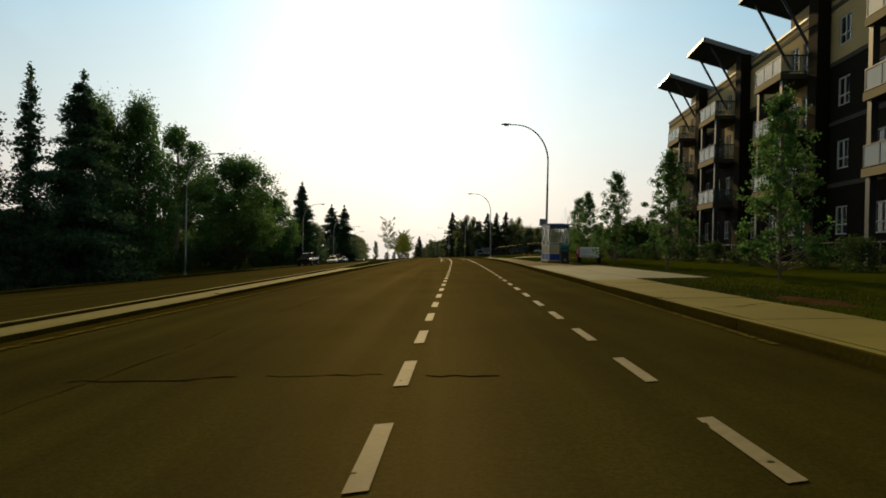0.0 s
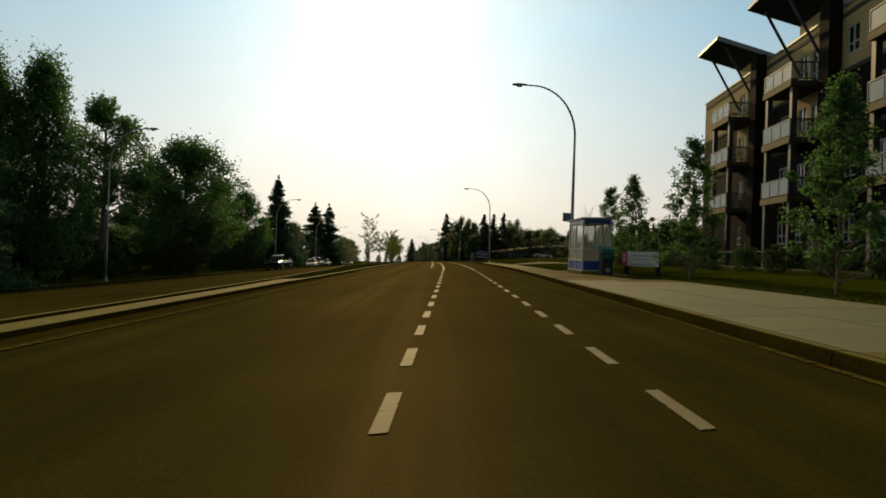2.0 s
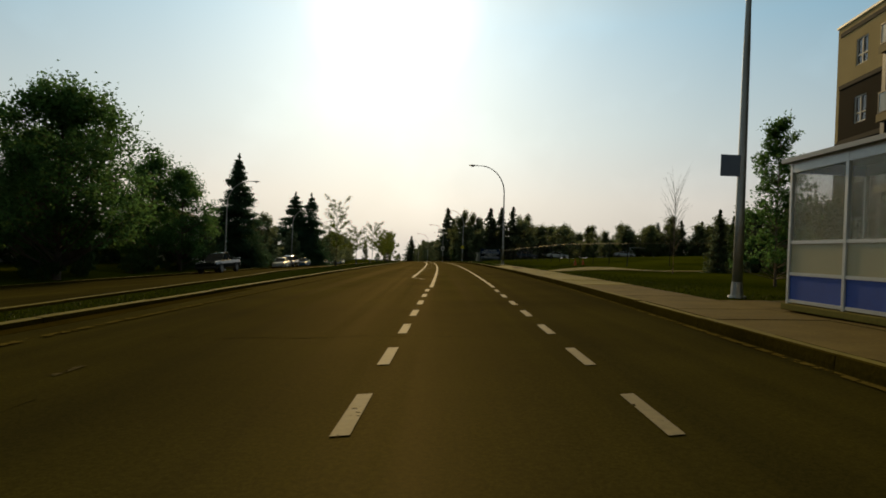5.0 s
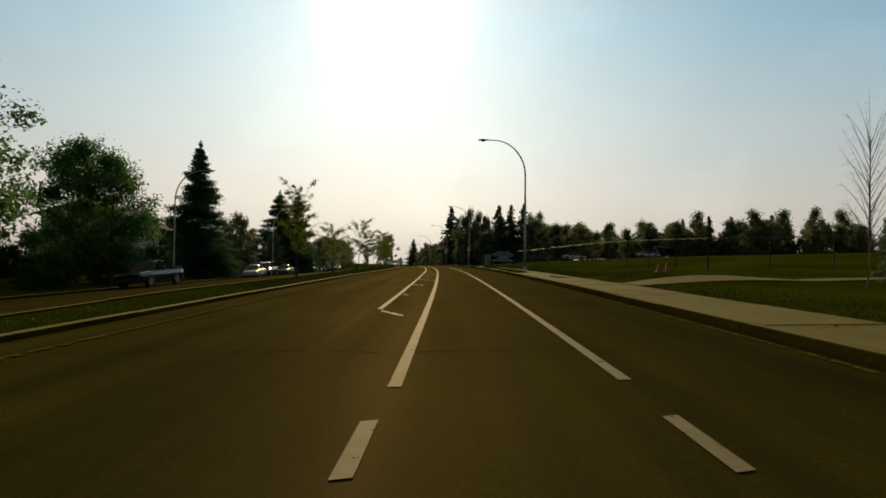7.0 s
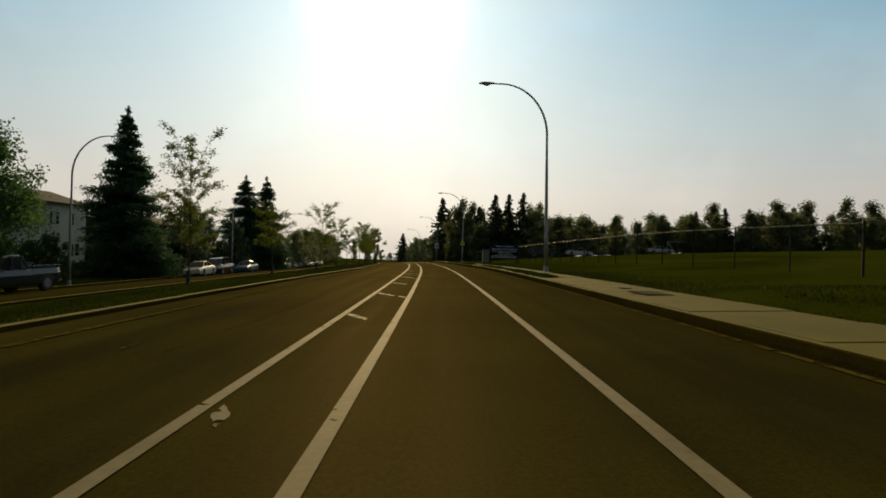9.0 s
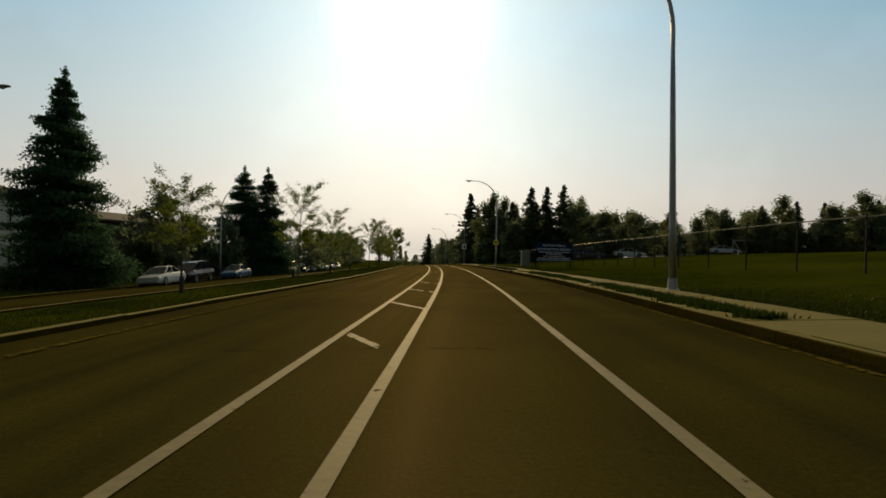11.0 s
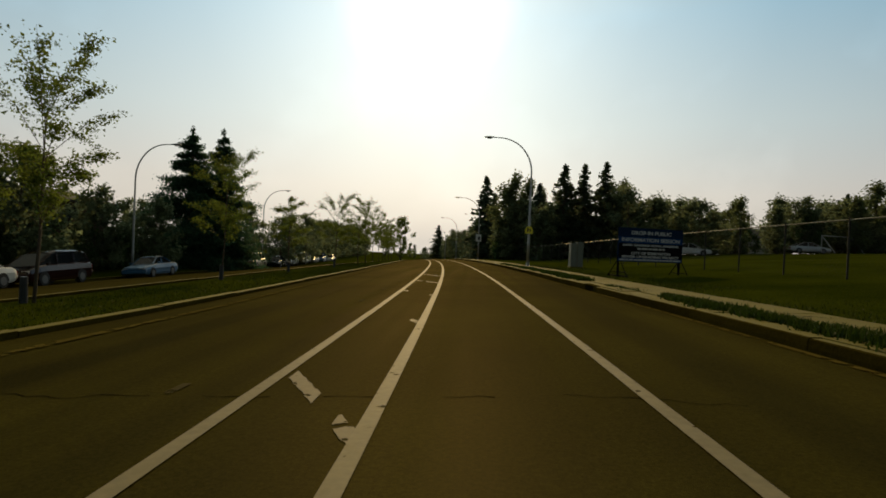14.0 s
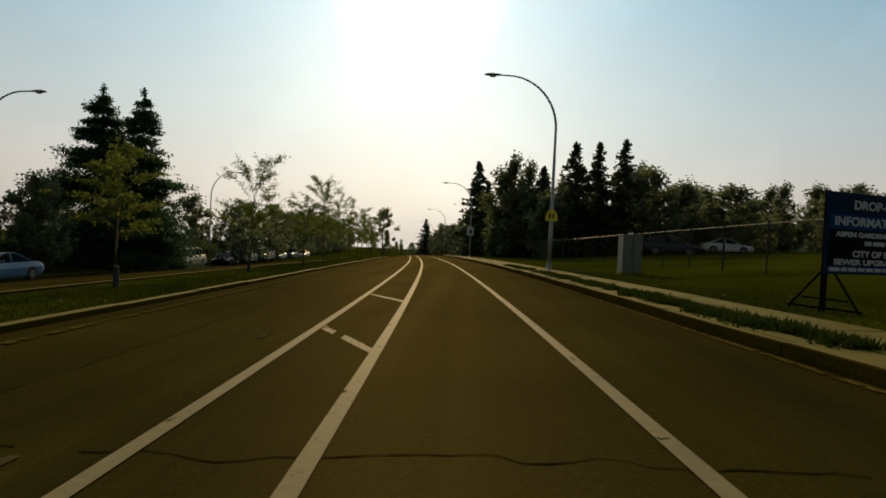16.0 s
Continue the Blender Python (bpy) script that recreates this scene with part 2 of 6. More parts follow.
# needles of the far spruces, with haze put into their colour
FAR_NEEDLE = leaf_material("haze_paled_needles", (0.08, 0.11, 0.065), 0.65)
DARK_LEAF = leaf_material("dark_broad_leaves", (0.09, 0.18, 0.058), 0.76)
MID_LEAF = leaf_material("green_broad_leaves", (0.11, 0.16, 0.03), 0.58)
SHRUB_LEAF = leaf_material("dark_shrub_leaves", (0.05, 0.09, 0.03), 0.5)
PALE_LEAF = leaf_material("yellow_green_leaves", (0.14, 0.18, 0.03), 0.65)
# poplar green, brightened to include the haze at the field's edge
SILVER_LEAF = leaf_material("haze_paled_poplar_leaves", (0.13, 0.16, 0.07), 0.74)
BARK = material("tree_bark", (0.10, 0.075, 0.05), 0.95, spread=0.4, grain=14, stain=2, bump=0.7)
PALE_BARK = material("young_tree_bark", (0.2, 0.16, 0.12), 0.9, spread=0.4, grain=14, stain=2, bump=0.5)

# ---- building helpers ----
def mesh_object(name, verts, faces, mat, parent=None, label="", smooth=False):
    me = bpy.data.meshes.new(name)
    me.from_pydata(verts, [], faces)
    me.update()
    if mat is not None:
        me.materials.append(mat)
    if smooth:
        me.polygons.foreach_set("use_smooth", [True] * len(me.polygons))
    ob = new(name, me)
    ob.parent = parent
    if label:
        tagged(ob, label)
    return ob


def part(name, bm, mat, parent=None, label="", smooth=False):
    me = bpy.data.meshes.new(name)
    bm.to_mesh(me)
    bm.free()
    me.materials.append(mat)
    if smooth:
        me.polygons.foreach_set("use_smooth", [True] * len(me.polygons))
    ob = new(name, me)
    ob.parent = parent
    if label:
        tagged(ob, label)
    return ob


def thing(name, m, label, category, group="", kind=""):
    ob = new(name)
    ob.matrix_basis = m
    ob.empty_display_size = 0.2
    return tagged(ob, label, category, group, kind)


def box(bm, x0, x1, y0, y1, z0, z1, bevel=0.0, turn=None):
    r = bmesh.ops.create_cube(bm, size=1)
    m = Matrix.Translation(((x0 + x1) / 2, (y0 + y1) / 2, (z0 + z1) / 2)) @ Matrix.Diagonal((x1 - x0, y1 - y0, z1 - z0, 1))
    if turn is not None:
        m = turn @ m
    bmesh.ops.transform(bm, matrix=m, verts=r["verts"])
    if bevel:
        edges = list({e for v in r["verts"] for e in v.link_edges})
        bmesh.ops.bevel(bm, geom=edges, offset=bevel, segments=2, affect="EDGES", profile=0.5)
    return bm


def rod(bm, a, b, r0, r1=None, sides=8):
    a, b = Vector(a), Vector(b)
    d = b - a
    r = bmesh.ops.create_cone(bm, cap_ends=True, segments=sides, radius1=r0, radius2=r0 if r1 is None else r1, depth=d.length)
    m = Matrix.Translation((a + b) / 2) @ d.to_track_quat("Z", "Y").to_matrix().to_4x4()
    bmesh.ops.transform(bm, matrix=m, verts=r["verts"])
    return bm


def tube(points, radii, sides=8):
    """Vertices and faces of a bent tapering tube."""
    verts, faces = [], []
    for i, p in enumerate(points):
        a, b = Vector(points[max(0, i - 1)]), Vector(points[min(len(points) - 1, i + 1)])
        q = (b - a).to_track_quat("Z", "Y")
        for k in range(sides):
            w = 2 * math.pi * k / sides
            verts.append(tuple(Vector(p) + q @ Vector((math.cos(w) * radii[i], math.sin(w) * radii[i], 0))))
    for i in range(len(points) - 1):
        for k in range(sides):
            faces.append((i * sides + k, i * sides + (k + 1) % sides, (i + 1) * sides + (k + 1) % sides, (i + 1) * sides + k))
    faces.append(tuple(range(sides - 1, -1, -1)))
    n = (len(points) - 1) * sides
    faces.append(tuple(range(n, n + sides)))
    return verts, faces


def strip(name, left, right, y0, y1, mat, top, foot, step=2.0, across=1, parent=None, label=""):
    """A slab along the street between two edge lines x(y), laid over the land: its top and foot are metres above the land."""
    n = max(1, round((y1 - y0) / step))
    verts, faces = [], []
    w = across + 1
    for i in range(n + 1):
        y = y0 + (y1 - y0) * i / n
        a, b = left(y), right(y)
        row = [a + (b - a) * k / across for k in range(w)]
        for x in row:
            verts.append((x, y, land(x, y) + top))
        for x in (a, b):
            verts.append((x, y, land(x, y) + foot))
    s = w + 2
    for i in range(n):
        p, q = i * s, (i + 1) * s
        for k in range(across):
            faces.append((p + k, p + k + 1, q + k + 1, q + k))
        faces.append((p + w, p, q, q + w))
        faces.append((p + w - 1, p + w + 1, q + w + 1, q + w - 1))
    faces.append((*range(w), w + 1, w)[::-1])
    e = n * s
    faces.append((*[e + k for k in range(w)], e + w + 1, e + w))
    faces[-2] = tuple(reversed(faces[-2]))
    return mesh_object(name, verts, faces, mat, parent, label)


def knots(ys, vs):
    return lambda y: float(np.interp(y, ys, vs))


# ---- the street's lines, as metres from its spine ----
kerb_r_off = knots((0, 25, 47, 90, 105, 300), (3.8, 3.95, 4.3, 4.3, 3.97, 3.97))
kerb_l_off = knots((0, 30, 60, 80, 95, 300), (-4.85, -5.15, -5.2, -4.95, -4.3, -4.25))
walk_off = knots((0, 12, 45, 70, 120, 300), (1.5, 1.6, 1.75, 1.75, 1.75, 1.75))
median_off = knots((0, 30, 50, 60, 80, 120, 300), (-0.95, -1.0, -2.3, -3.3, -3.6, -4.2, -4.2))


def kerb_r(y):
    return spine(y) + kerb_r_off(y)


def kerb_l(y):
    return spine(y) + kerb_l_off(y)


def walk_r(y):
    return kerb_r(y) + walk_off(y)


def median_l(y):
    return kerb_l(y) + median_off(y)


far_kerb = knots((-60, 0, 60, 82, 95, 110, 125, 147, 160, 200, 300, 420), (-23.0, -22.4, -21.3, -20.2, -20.8, -22.2, -22.9, -24.1, -25.8, -29.5, -39.0, -50.0))

# ---- the ground: one sheet to the horizon, sunk under the carriageways ----
def build_ground():
    ys = list(np.arange(-70, 300, 3.0)) + [300, 330, 370, 420, 500, 650, 900, 1400, 2400]
    verts, faces = [], []
    for y in ys:
        fk, ml, wr = far_kerb(y), kerb_l(y), walk_r(y)
        cols = [(-2400, .12), (-700, .12), (-250, .12), (-120, .12), (-60, .12), (-45, .12), (-35, .12), (-28, .12), (-24, .12), (fk - .16, .12), (fk - .14, -.25),
                (fk + 5, -.25), (ml, -.25), ((ml + wr) / 2, -.25), (wr - .03, -.25), (wr - .01, .12), (wr + 1.2, .12), (wr + 2.5, .12),
                (wr + 5, .12), (wr + 9, .12), (wr + 15, .12), (38, .12), (60, .12), (110, .12), (250, .12), (700, .12), (2400, .12)]
        for x, dz in cols:
            wob = 0.0 if dz < 0 or abs(x) > 300 else 0.05 * noise.noise((x * 0.3, y * 0.3, 0))
            verts.append((x, y, land(max(-400, min(400, x)), y) + dz + wob))
    w = len(cols)
    for i in range(len(ys) - 1):
        for k in range(w - 1):
            faces.append((i * w + k, i * w + k + 1, (i + 1) * w + k + 1, (i + 1) * w + k))
    ob = mesh_object("ground", verts, faces, GRASS)
    return tagged(ob, "grassy ground, mown and partly dry", "ground", kind="structure")


ground = build_ground()
road = strip("road", lambda y: kerb_l(y) - 0.02, lambda y: kerb_r(y) + 0.02, -60, 420, ASPHALT, 0.0, -0.2, 2.0, 48)
tagged(road, "worn grey-brown asphalt carriageway with patched cracks", "road", kind="structure")
far_road = strip("far_road", lambda y: far_kerb(y) - 0.02, lambda y: median_l(y) + 0.02, -60, 420, ASPHALT, 0.0, -0.2, 3.0, 6)
tagged(far_road, "asphalt carriageway beyond the grassed median", "road", kind="structure")
median = strip("median", lambda y: median_l(y) + 0.15, lambda y: kerb_l(y) - 0.15, 33, 420, GRASS, 0.08, -0.2, 2.0, 4)
tagged(median, "grassed median strip between the two carriageways", "median", kind="structure")
nose = strip("median", lambda y: median_l(y) + 0.15, lambda y: kerb_l(y) - 0.15, -60, 33, CONCRETE, 0.082, -0.2, 2.0, 1)
tagged(nose, "narrow concrete median between the two carriageways", "median", kind="structure")


def kerb_run(name, line, width, side, y0, y1, label, length=3.0, tall=1.0):
    """A kerb of cast lengths with open joints; side +1 lies right of its line."""
    run = tagged(new(name), label, "kerb", kind="structure")
    n = round((y1 - y0) / length)
    for i in range(n):
        a, b = y0 + (y1 - y0) * i / n + 0.008, y0 + (y1 - y0) * (i + 1) / n - 0.008
        dz = random.uniform(-0.012, 0.008)
        ys = (a, (a + b) / 2, b)
        verts, faces = [], []
        for y in ys:
            x = line(y)
            z = land(x, y)
            s = side
            for dx, h in ((0, -0.15), (0.0, 0.05), (0.01, 0.134), (0.03, 0.147), (width - 0.02, 0.15), (width, 0.14), (width, -0.15)):
                verts.append((x + s * dx, y, z + (h * tall + dz if h > 0 else h)))
        for j in range(2):
            for k in range(6):
                f = (j * 7 + k, j * 7 + k + 1, (j + 1) * 7 + k + 1, (j + 1) * 7 + k)
                faces.append(f if side < 0 else f[::-1])
        faces += [tuple(range(7)), tuple(range(20, 13, -1))] if side > 0 else [tuple(range(6, -1, -1)), tuple(range(14, 21))]
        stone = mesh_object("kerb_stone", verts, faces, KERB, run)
        # level tops take the paler concrete; the faces keep the shade-dark colour
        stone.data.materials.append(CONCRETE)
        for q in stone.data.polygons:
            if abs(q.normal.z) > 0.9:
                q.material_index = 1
    return run


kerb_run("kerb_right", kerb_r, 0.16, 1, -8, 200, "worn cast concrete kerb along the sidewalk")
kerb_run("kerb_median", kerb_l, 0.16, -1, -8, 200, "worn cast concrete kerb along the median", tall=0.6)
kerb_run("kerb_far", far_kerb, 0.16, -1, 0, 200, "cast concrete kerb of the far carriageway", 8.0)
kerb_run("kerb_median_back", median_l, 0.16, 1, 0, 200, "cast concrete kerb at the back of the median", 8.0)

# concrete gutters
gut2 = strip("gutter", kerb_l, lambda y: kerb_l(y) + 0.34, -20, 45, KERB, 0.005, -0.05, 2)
tagged(gut2, "pale concrete gutter beside the median kerb", "gutter", kind="structure")

# sidewalk of cast slabs
pavement = tagged(new("pavement"), "concrete sidewalk of cast slabs, cracked in places", "pavement", kind="structure")
y = -8.0
while y < 190:
    d = 1.5
    if y > 74:
        # a weedy joint parts the kerb strip from the walk
        cuts = ((0.165, 0.52), (0.60, walk_off(y)))
    else:
        cuts = ((0.165, walk_off(y)),)
    for u0, u1 in cuts:
        dz = random.uniform(-0.008, 0.006)
        strip("slab", lambda v: kerb_r(v) + u0, lambda v: kerb_r(v) + u1, y + 0.004, y + d - 0.004, PALE_CONCRETE if 14.5 < y < 28.5 else BROWN_CONCRETE if 28 < y < 46 else CONCRETE, 0.145 + dz, -0.1, 0.8, 1, pavement)
    y += d
# the wide bus pad, newer and paler
pad = tagged(new("pavement_bus_pad"), "pale concrete bus stop pad beside the kerb", "pavement", kind="structure")
y = 16.6
while y < 40.4:
    d = 1.7
    strip("slab", lambda v: walk_r(v) + 0.012, lambda v: 7.05 if 29.5 < y < 33.0 else 7.75 + 0.02 * (v - 17), y + 0.006, y + d - 0.006, PALE_CONCRETE if y < 28.2 else BROWN_CONCRETE, 0.148 + random.uniform(-0.004, 0.004), -0.1, 0.85, 1, pad)
    y += d
# the path into the field
path = tagged(new("pavement_path"), "narrow concrete path into the field", "pavement", kind="structure")
for i in range(12):
    x = walk_r(59.5) + 0.02 + 1.3 * i
    yy = 58.6 + 0.3 * (x - 7)
    verts = [(a, b, land(a, b) + h) for h in (0.0, 0.165) for a, b in ((x, yy), (x + 1.28, yy + 0.38), (x + 1.28, yy + 1.98), (x, yy + 1.6))]
    mesh_object("slab", verts, [(3, 2, 1, 0), (4, 5, 6, 7), (0, 1, 5, 4), (1, 2, 6, 5), (2, 3, 7, 6), (3, 0, 4, 7)], CONCRETE, path)


# ---- road markings ----
def paint(name, x_at, y0, y1, width, mat, parent, label="", step=1.0, slant=0.0, lift=0.008):
    n = max(1, round((y1 - y0) / step))
    verts, faces = [], []
    for i in range(n + 1):
        y = y0 + (y1 - y0) * i / n
        for s in (-0.5, 0.5):
            x = x_at(y) + s * width
            yy = y + s * slant
            verts.append((x, yy, land(x, yy) + lift))
    for i in range(n):
        faces.append((2 * i, 2 * i + 1, 2 * i + 3, 2 * i + 2))
    return mesh_object(name, verts, faces, mat, parent, label)


marks = tagged(new("road_marking"), "white bike lane markings painted on the asphalt", "road marking", kind="structure")
for k in range(-2, 22):
    y0 = 2.42 + 2.0 * k if k < 0 else float(np.interp(k, (0, 1, 9, 11, 19, 21), (2.45, 4.35, 20.05, 24.0, 40.45, 44.4)))
    if y0 + 1 < 46:
        paint("dash", spine, y0, y0 + 0.96, 0.112, WHITE_PAINT, marks, slant=0.03)
        paint("dash", lambda v: spine(v) + 1.92, y0 + 0.06, y0 + 1.02, 0.112, WHITE_PAINT, marks, slant=0.03)
paint("line", lambda v: spine(v) + float(np.interp(v, (82, 97), (0.065, 0.035))), 46.3, 300, 0.112, WHITE_PAINT, marks, step=2)
paint("line", lambda v: spine(v) + float(np.interp(v, (82, 97), (1.96, 1.9))), 46.5, 300, 0.112, WHITE_PAINT, marks, step=2)
paint("line", lambda v: spine(v) - 0.88, 53.2, 300, 0.108, WHITE_PAINT, marks, step=2)
HATCHES = ((52.9, (0.02, 0.6)), (57.9, (0.08, 0.24)), (63.8, (0.03, 0.5)), (69.0, (0.03, 0.6), (0.74, 0.98)), (74.4, (0.05, 0.7)), (79.6, (0.02, 0.98)),
           (84.75, (-0.04, 0.56), (0.8, 0.98)), (89.95, (0.06, 0.5), (0.78, 1.0)), (95.0, (0.8, 0.98)), (99.9, (0.0, 0.18), (0.86, 1.0)), (105.0, (0.02, 0.28), (0.45, 1.0)),
           (110.1, (0.03, 1.0)), (114.8, (0.05, 0.98)), (119.6, (0.03, 0.6), (0.74, 0.98)), (124.4, (0.03, 0.98)), (129.4, (0.03, 0.98)))
for y0, *spans in HATCHES:
    # each hatch runs slantwise and is rubbed away in places
    for f0, f1 in spans:
        verts, n = [], 9
        for i in range(n):
            f = f0 + (f1 - f0) * i / (n - 1)
            for w in (-1, 1):
                yy = y0 - 1.7 * f + w * (0.14 + random.uniform(-0.028, 0.018))
                x = spine(yy) - 0.83 + 0.86 * f
                verts.append((x, yy, land(x, yy) + 0.006))
        mesh_object("hatch_bar", verts, [(2 * i, 2 * i + 2, 2 * i + 3, 2 * i + 1) for i in range(n - 1)], GHOST_PAINT if y0 > 112 else FADED_PAINT, marks)
edge = paint("road_marking", lambda v: kerb_l(v) + float(np.interp(v, (0, 30, 60, 85, 100), (0.25, 0.9, 1.0, 0.8, 0.55))), -10, 200, 0.13, YELLOW_PAINT, None, step=2, lift=0.016)
tagged(edge, "faded yellow edge line along the median", "road marking", kind="structure")
for xd, y0, ln in ((-1.03, 96.8, 0.4), (-1.13, 100.3, 0.4), (-1.23, 104.3, 0.5), (-1.41, 80.1, 0.4), (-0.92, 89.3, 0.3), (-0.6, 81.4, 0.35), (-2.2, 34.0, 0.5), (-2.0, 60.5, 0.5), (-2.3, 69.0, 0.4)):
    paint("lane_dash", lambda v: xd, y0 - ln / 2, y0 + ln / 2, 0.07, GHOST_PAINT, marks)
for y0 in range(6, 190, 12):
    paint("lane_dash", lambda v: (far_kerb(v) + median_l(v)) / 2, y0, y0 + 3.0, 0.1, YELLOW_PAINT, marks)


def crack(xs, y, seed):
    rnd = random.Random(seed)
    n = int((xs[1] - xs[0]) / 0.12)
    verts, faces = [], []
    yy = y
    for i in range(n + 1):
        x = xs[0] + (xs[1] - xs[0]) * i / n
        yy += rnd.gauss(0, 0.035) + (y - yy) * 0.06
        w = (0.005 + 0.012 * rnd.random()) * (1.3 if seed == 1 else 0.6)
        for s in (-1, 1):
            verts.append((x, yy + s * w, land(x, yy) + 0.004))
    gap = 0
    for i in range(n):
        gap = rnd.randrange(2, 7) if gap == 0 and rnd.random() < 0.09 else max(0, gap - 1)
        if gap == 0:
            faces.append((2 * i, 2 * i + 2, 2 * i + 3, 2 * i + 1))
    mesh_object("crack", verts, faces, TAR, cracks)


cracks = tagged(new("road_cracks"), "dark transverse cracks in the asphalt", "road crack", kind="structure")
for i, y in enumerate((-3, 4.6, 11.5, 20.1, 27.5, 36, 41.0, 48.15, 62.4, 73.1, 82.6, 89.0, 100.4, 110, 121, 133)):
    w = kerb_r(y) - kerb_l(y)
    crack((kerb_l(y) + w * (0.06, 0.25, 0.4, 0.05)[i % 4], kerb_r(y) - w * (0.04, 0.2, 0.05, 0.35)[(i * 3) % 4]), y, i)


def seam(off, y0, y1, seed):
    """A thin crack that wanders along the lane."""
    rnd = random.Random(seed)
    n = int((y1 - y0) / 0.25)
    verts, faces, x = [], [], 0.0
    for i in range(n + 1):
        y = y0 + (y1 - y0) * i / n
        x += rnd.gauss(0, 0.02) - x * 0.05
        w = 0.002 + 0.005 * rnd.random()
        for s in (-1, 1):
            px = spine(y) + off + x + s * w
            verts.append((px, y, land(px, y) + 0.004))
        if i and rnd.random() < 0.86:
            k = 2 * i
            faces.append((k - 2, k - 1, k + 1, k))
    mesh_object("crack", verts, faces, TAR, cracks)


for i, (off, y0, y1) in enumerate(((-2.5, 3.5, 14.0), (-2.3, 22.0, 33.0), (-2.2, 60.0, 70.0), (-2.9, 78.0, 88.0), (-2.4, 96.0, 110.0))):
    seam(off, y0, y1, 300 + i)


def walk_crack(x, y, dx, dy, seed):
    """An open crack across the sidewalk slabs, dark with dirt."""
    rnd = random.Random(seed)
    verts, faces, n = [], [], 14
    for i in range(n + 1):
        f = i / n
        px, py = x + dx * f + rnd.gauss(0, 0.02), y + dy * f + rnd.gauss(0, 0.04)
        w = 0.006 + 0.03 * rnd.random() * math.sin(math.pi * f)
        z = land(px, py) + 0.158
        verts += [(px, py - w, z), (px, py + w, z)]
    for i in range(n):
        faces.append((2 * i, 2 * i + 2, 2 * i + 3, 2 * i + 1))
    mesh_object("crack", verts, faces, TAR, walk_cracks)


walk_cracks = tagged(new("pavement_cracks"), "dark open cracks across the sidewalk slabs", "pavement crack", kind="structure")
for i, (v, f0, f1, dy) in enumerate(((54.0, 0.15, 0.6, 0.6), (55.6, 0.3, 0.95, -0.7), (56.4, 0.1, 0.5, 0.5), (58.2, 0.2, 0.8, 0.3), (48.5, 0.2, 0.9, 0.5), (44.1, 0.3, 0.95, -0.4), (8.2, 0.1, 0.9, 0.7), (11.4, 0.2, 0.7, -0.4), (66.0, 0.1, 0.8, 0.5), (71.5, 0.2, 0.9, -0.6), (81.0, 0.4, 0.95, 0.4), (93.7, 0.4, 0.95, -0.5), (102.2, 0.4, 0.9, 0.4))):
    wk = walk_off(v) - 0.17
    walk_crack(kerb_r(v) + 0.17 + wk * f0, v, wk * (f1 - f0), dy, 70 + i)
worn = paint("road_marking", lambda v: kerb_r(v) - 0.1, 6, 125, 0.09, YELLOW_PAINT, None, step=2, lift=0.01)
tagged(worn, "thin worn yellow line at the foot of the kerb", "road marking", kind="structure")

# ---- street lamps ----
def street_lamp(height, reach):
    """A tapered steel pole whose arm bends over in one sweep, with a cobra-head lantern."""
    ob = thing("street_lamp", Matrix.Identity(4), "tall grey steel street lamp with a curved arm", "street lamp", "street lamps")
    straight = height - reach * 0.78
    pts, radii = [(0, 0, 0.0)], [0.105]
    for f in (0.25, 0.5, 0.75, 1.0):
        pts.append((0, 0, straight * f))
        radii.append(0.105 - 0.045 * f)
    for k in range(1, 13):
        a = math.pi / 2 * k / 12
        pts.append((-(1 - math.cos(a)) * reach * 0.72 , 0, straight + math.sin(a) * reach * 0.78))
        radii.append(0.06 - 0.025 * k / 12)
    pts.append((-reach * 0.86, 0, straight + reach * 0.785))
    radii.append(0.034)
    v, f = tube(pts, radii, 10)
    mesh_object("pole", v, f, STEEL, ob, smooth=True)
    bm = bmesh.new()
    rod(bm, (0, 0, 0), (0, 0, 0.05), 0.19, 0.17, 12)
    rod(bm, (0, 0, 0.05), (0, 0, 0.32), 0.13, 0.115, 10)
    part("base_plate", bm, STEEL, ob)
    z = straight + reach * 0.785
    bm = bmesh.new()
    sec = ((-0.82, 0.045, 0.04), (-0.88, 0.09, 0.06), (-1.0, 0.13, 0.08), (-1.1, 0.15, 0.085), (-1.2, 0.12, 0.06), (-1.25, 0.04, 0.02))
    rings = []
    for u, w, h in sec:
        ring = []
        for k in range(10):
            a = 2 * math.pi * k / 10
            ring.append(bm.verts.new((u * reach if u > -0.85 else -0.82 * reach + (u + 0.82) * 1.9, math.cos(a) * w, z + math.sin(a) * h * (1.0 if math.sin(a) > 0 else 0.6))))
        rings.append(ring)
    for r0, r1 in zip(rings, rings[1:]):
        for k in range(10):
            bm.faces.new((r0[k], r0[(k + 1) % 10], r1[(k + 1) % 10], r1[k]))
    bm.faces.new(rings[0][::-1])
    bm.faces.new(rings[-1])
    bmesh.ops.recalc_face_normals(bm, faces=bm.faces)
    head = part("lantern", bm, STEEL, ob, smooth=True)
    bm = bmesh.new()
    r = bmesh.ops.create_uvsphere(bm, u_segments=12, v_segments=6, radius=1)
    bmesh.ops.transform(bm, matrix=Matrix.Translation((-0.82 * reach - 0.42, 0, z - 0.05)) @ Matrix.Diagonal((0.17, 0.1, 0.07, 1)), verts=r["verts"])
    part("lens", bm, LENS, head, "frosted lamp lens, unlit", smooth=True)
    return ob


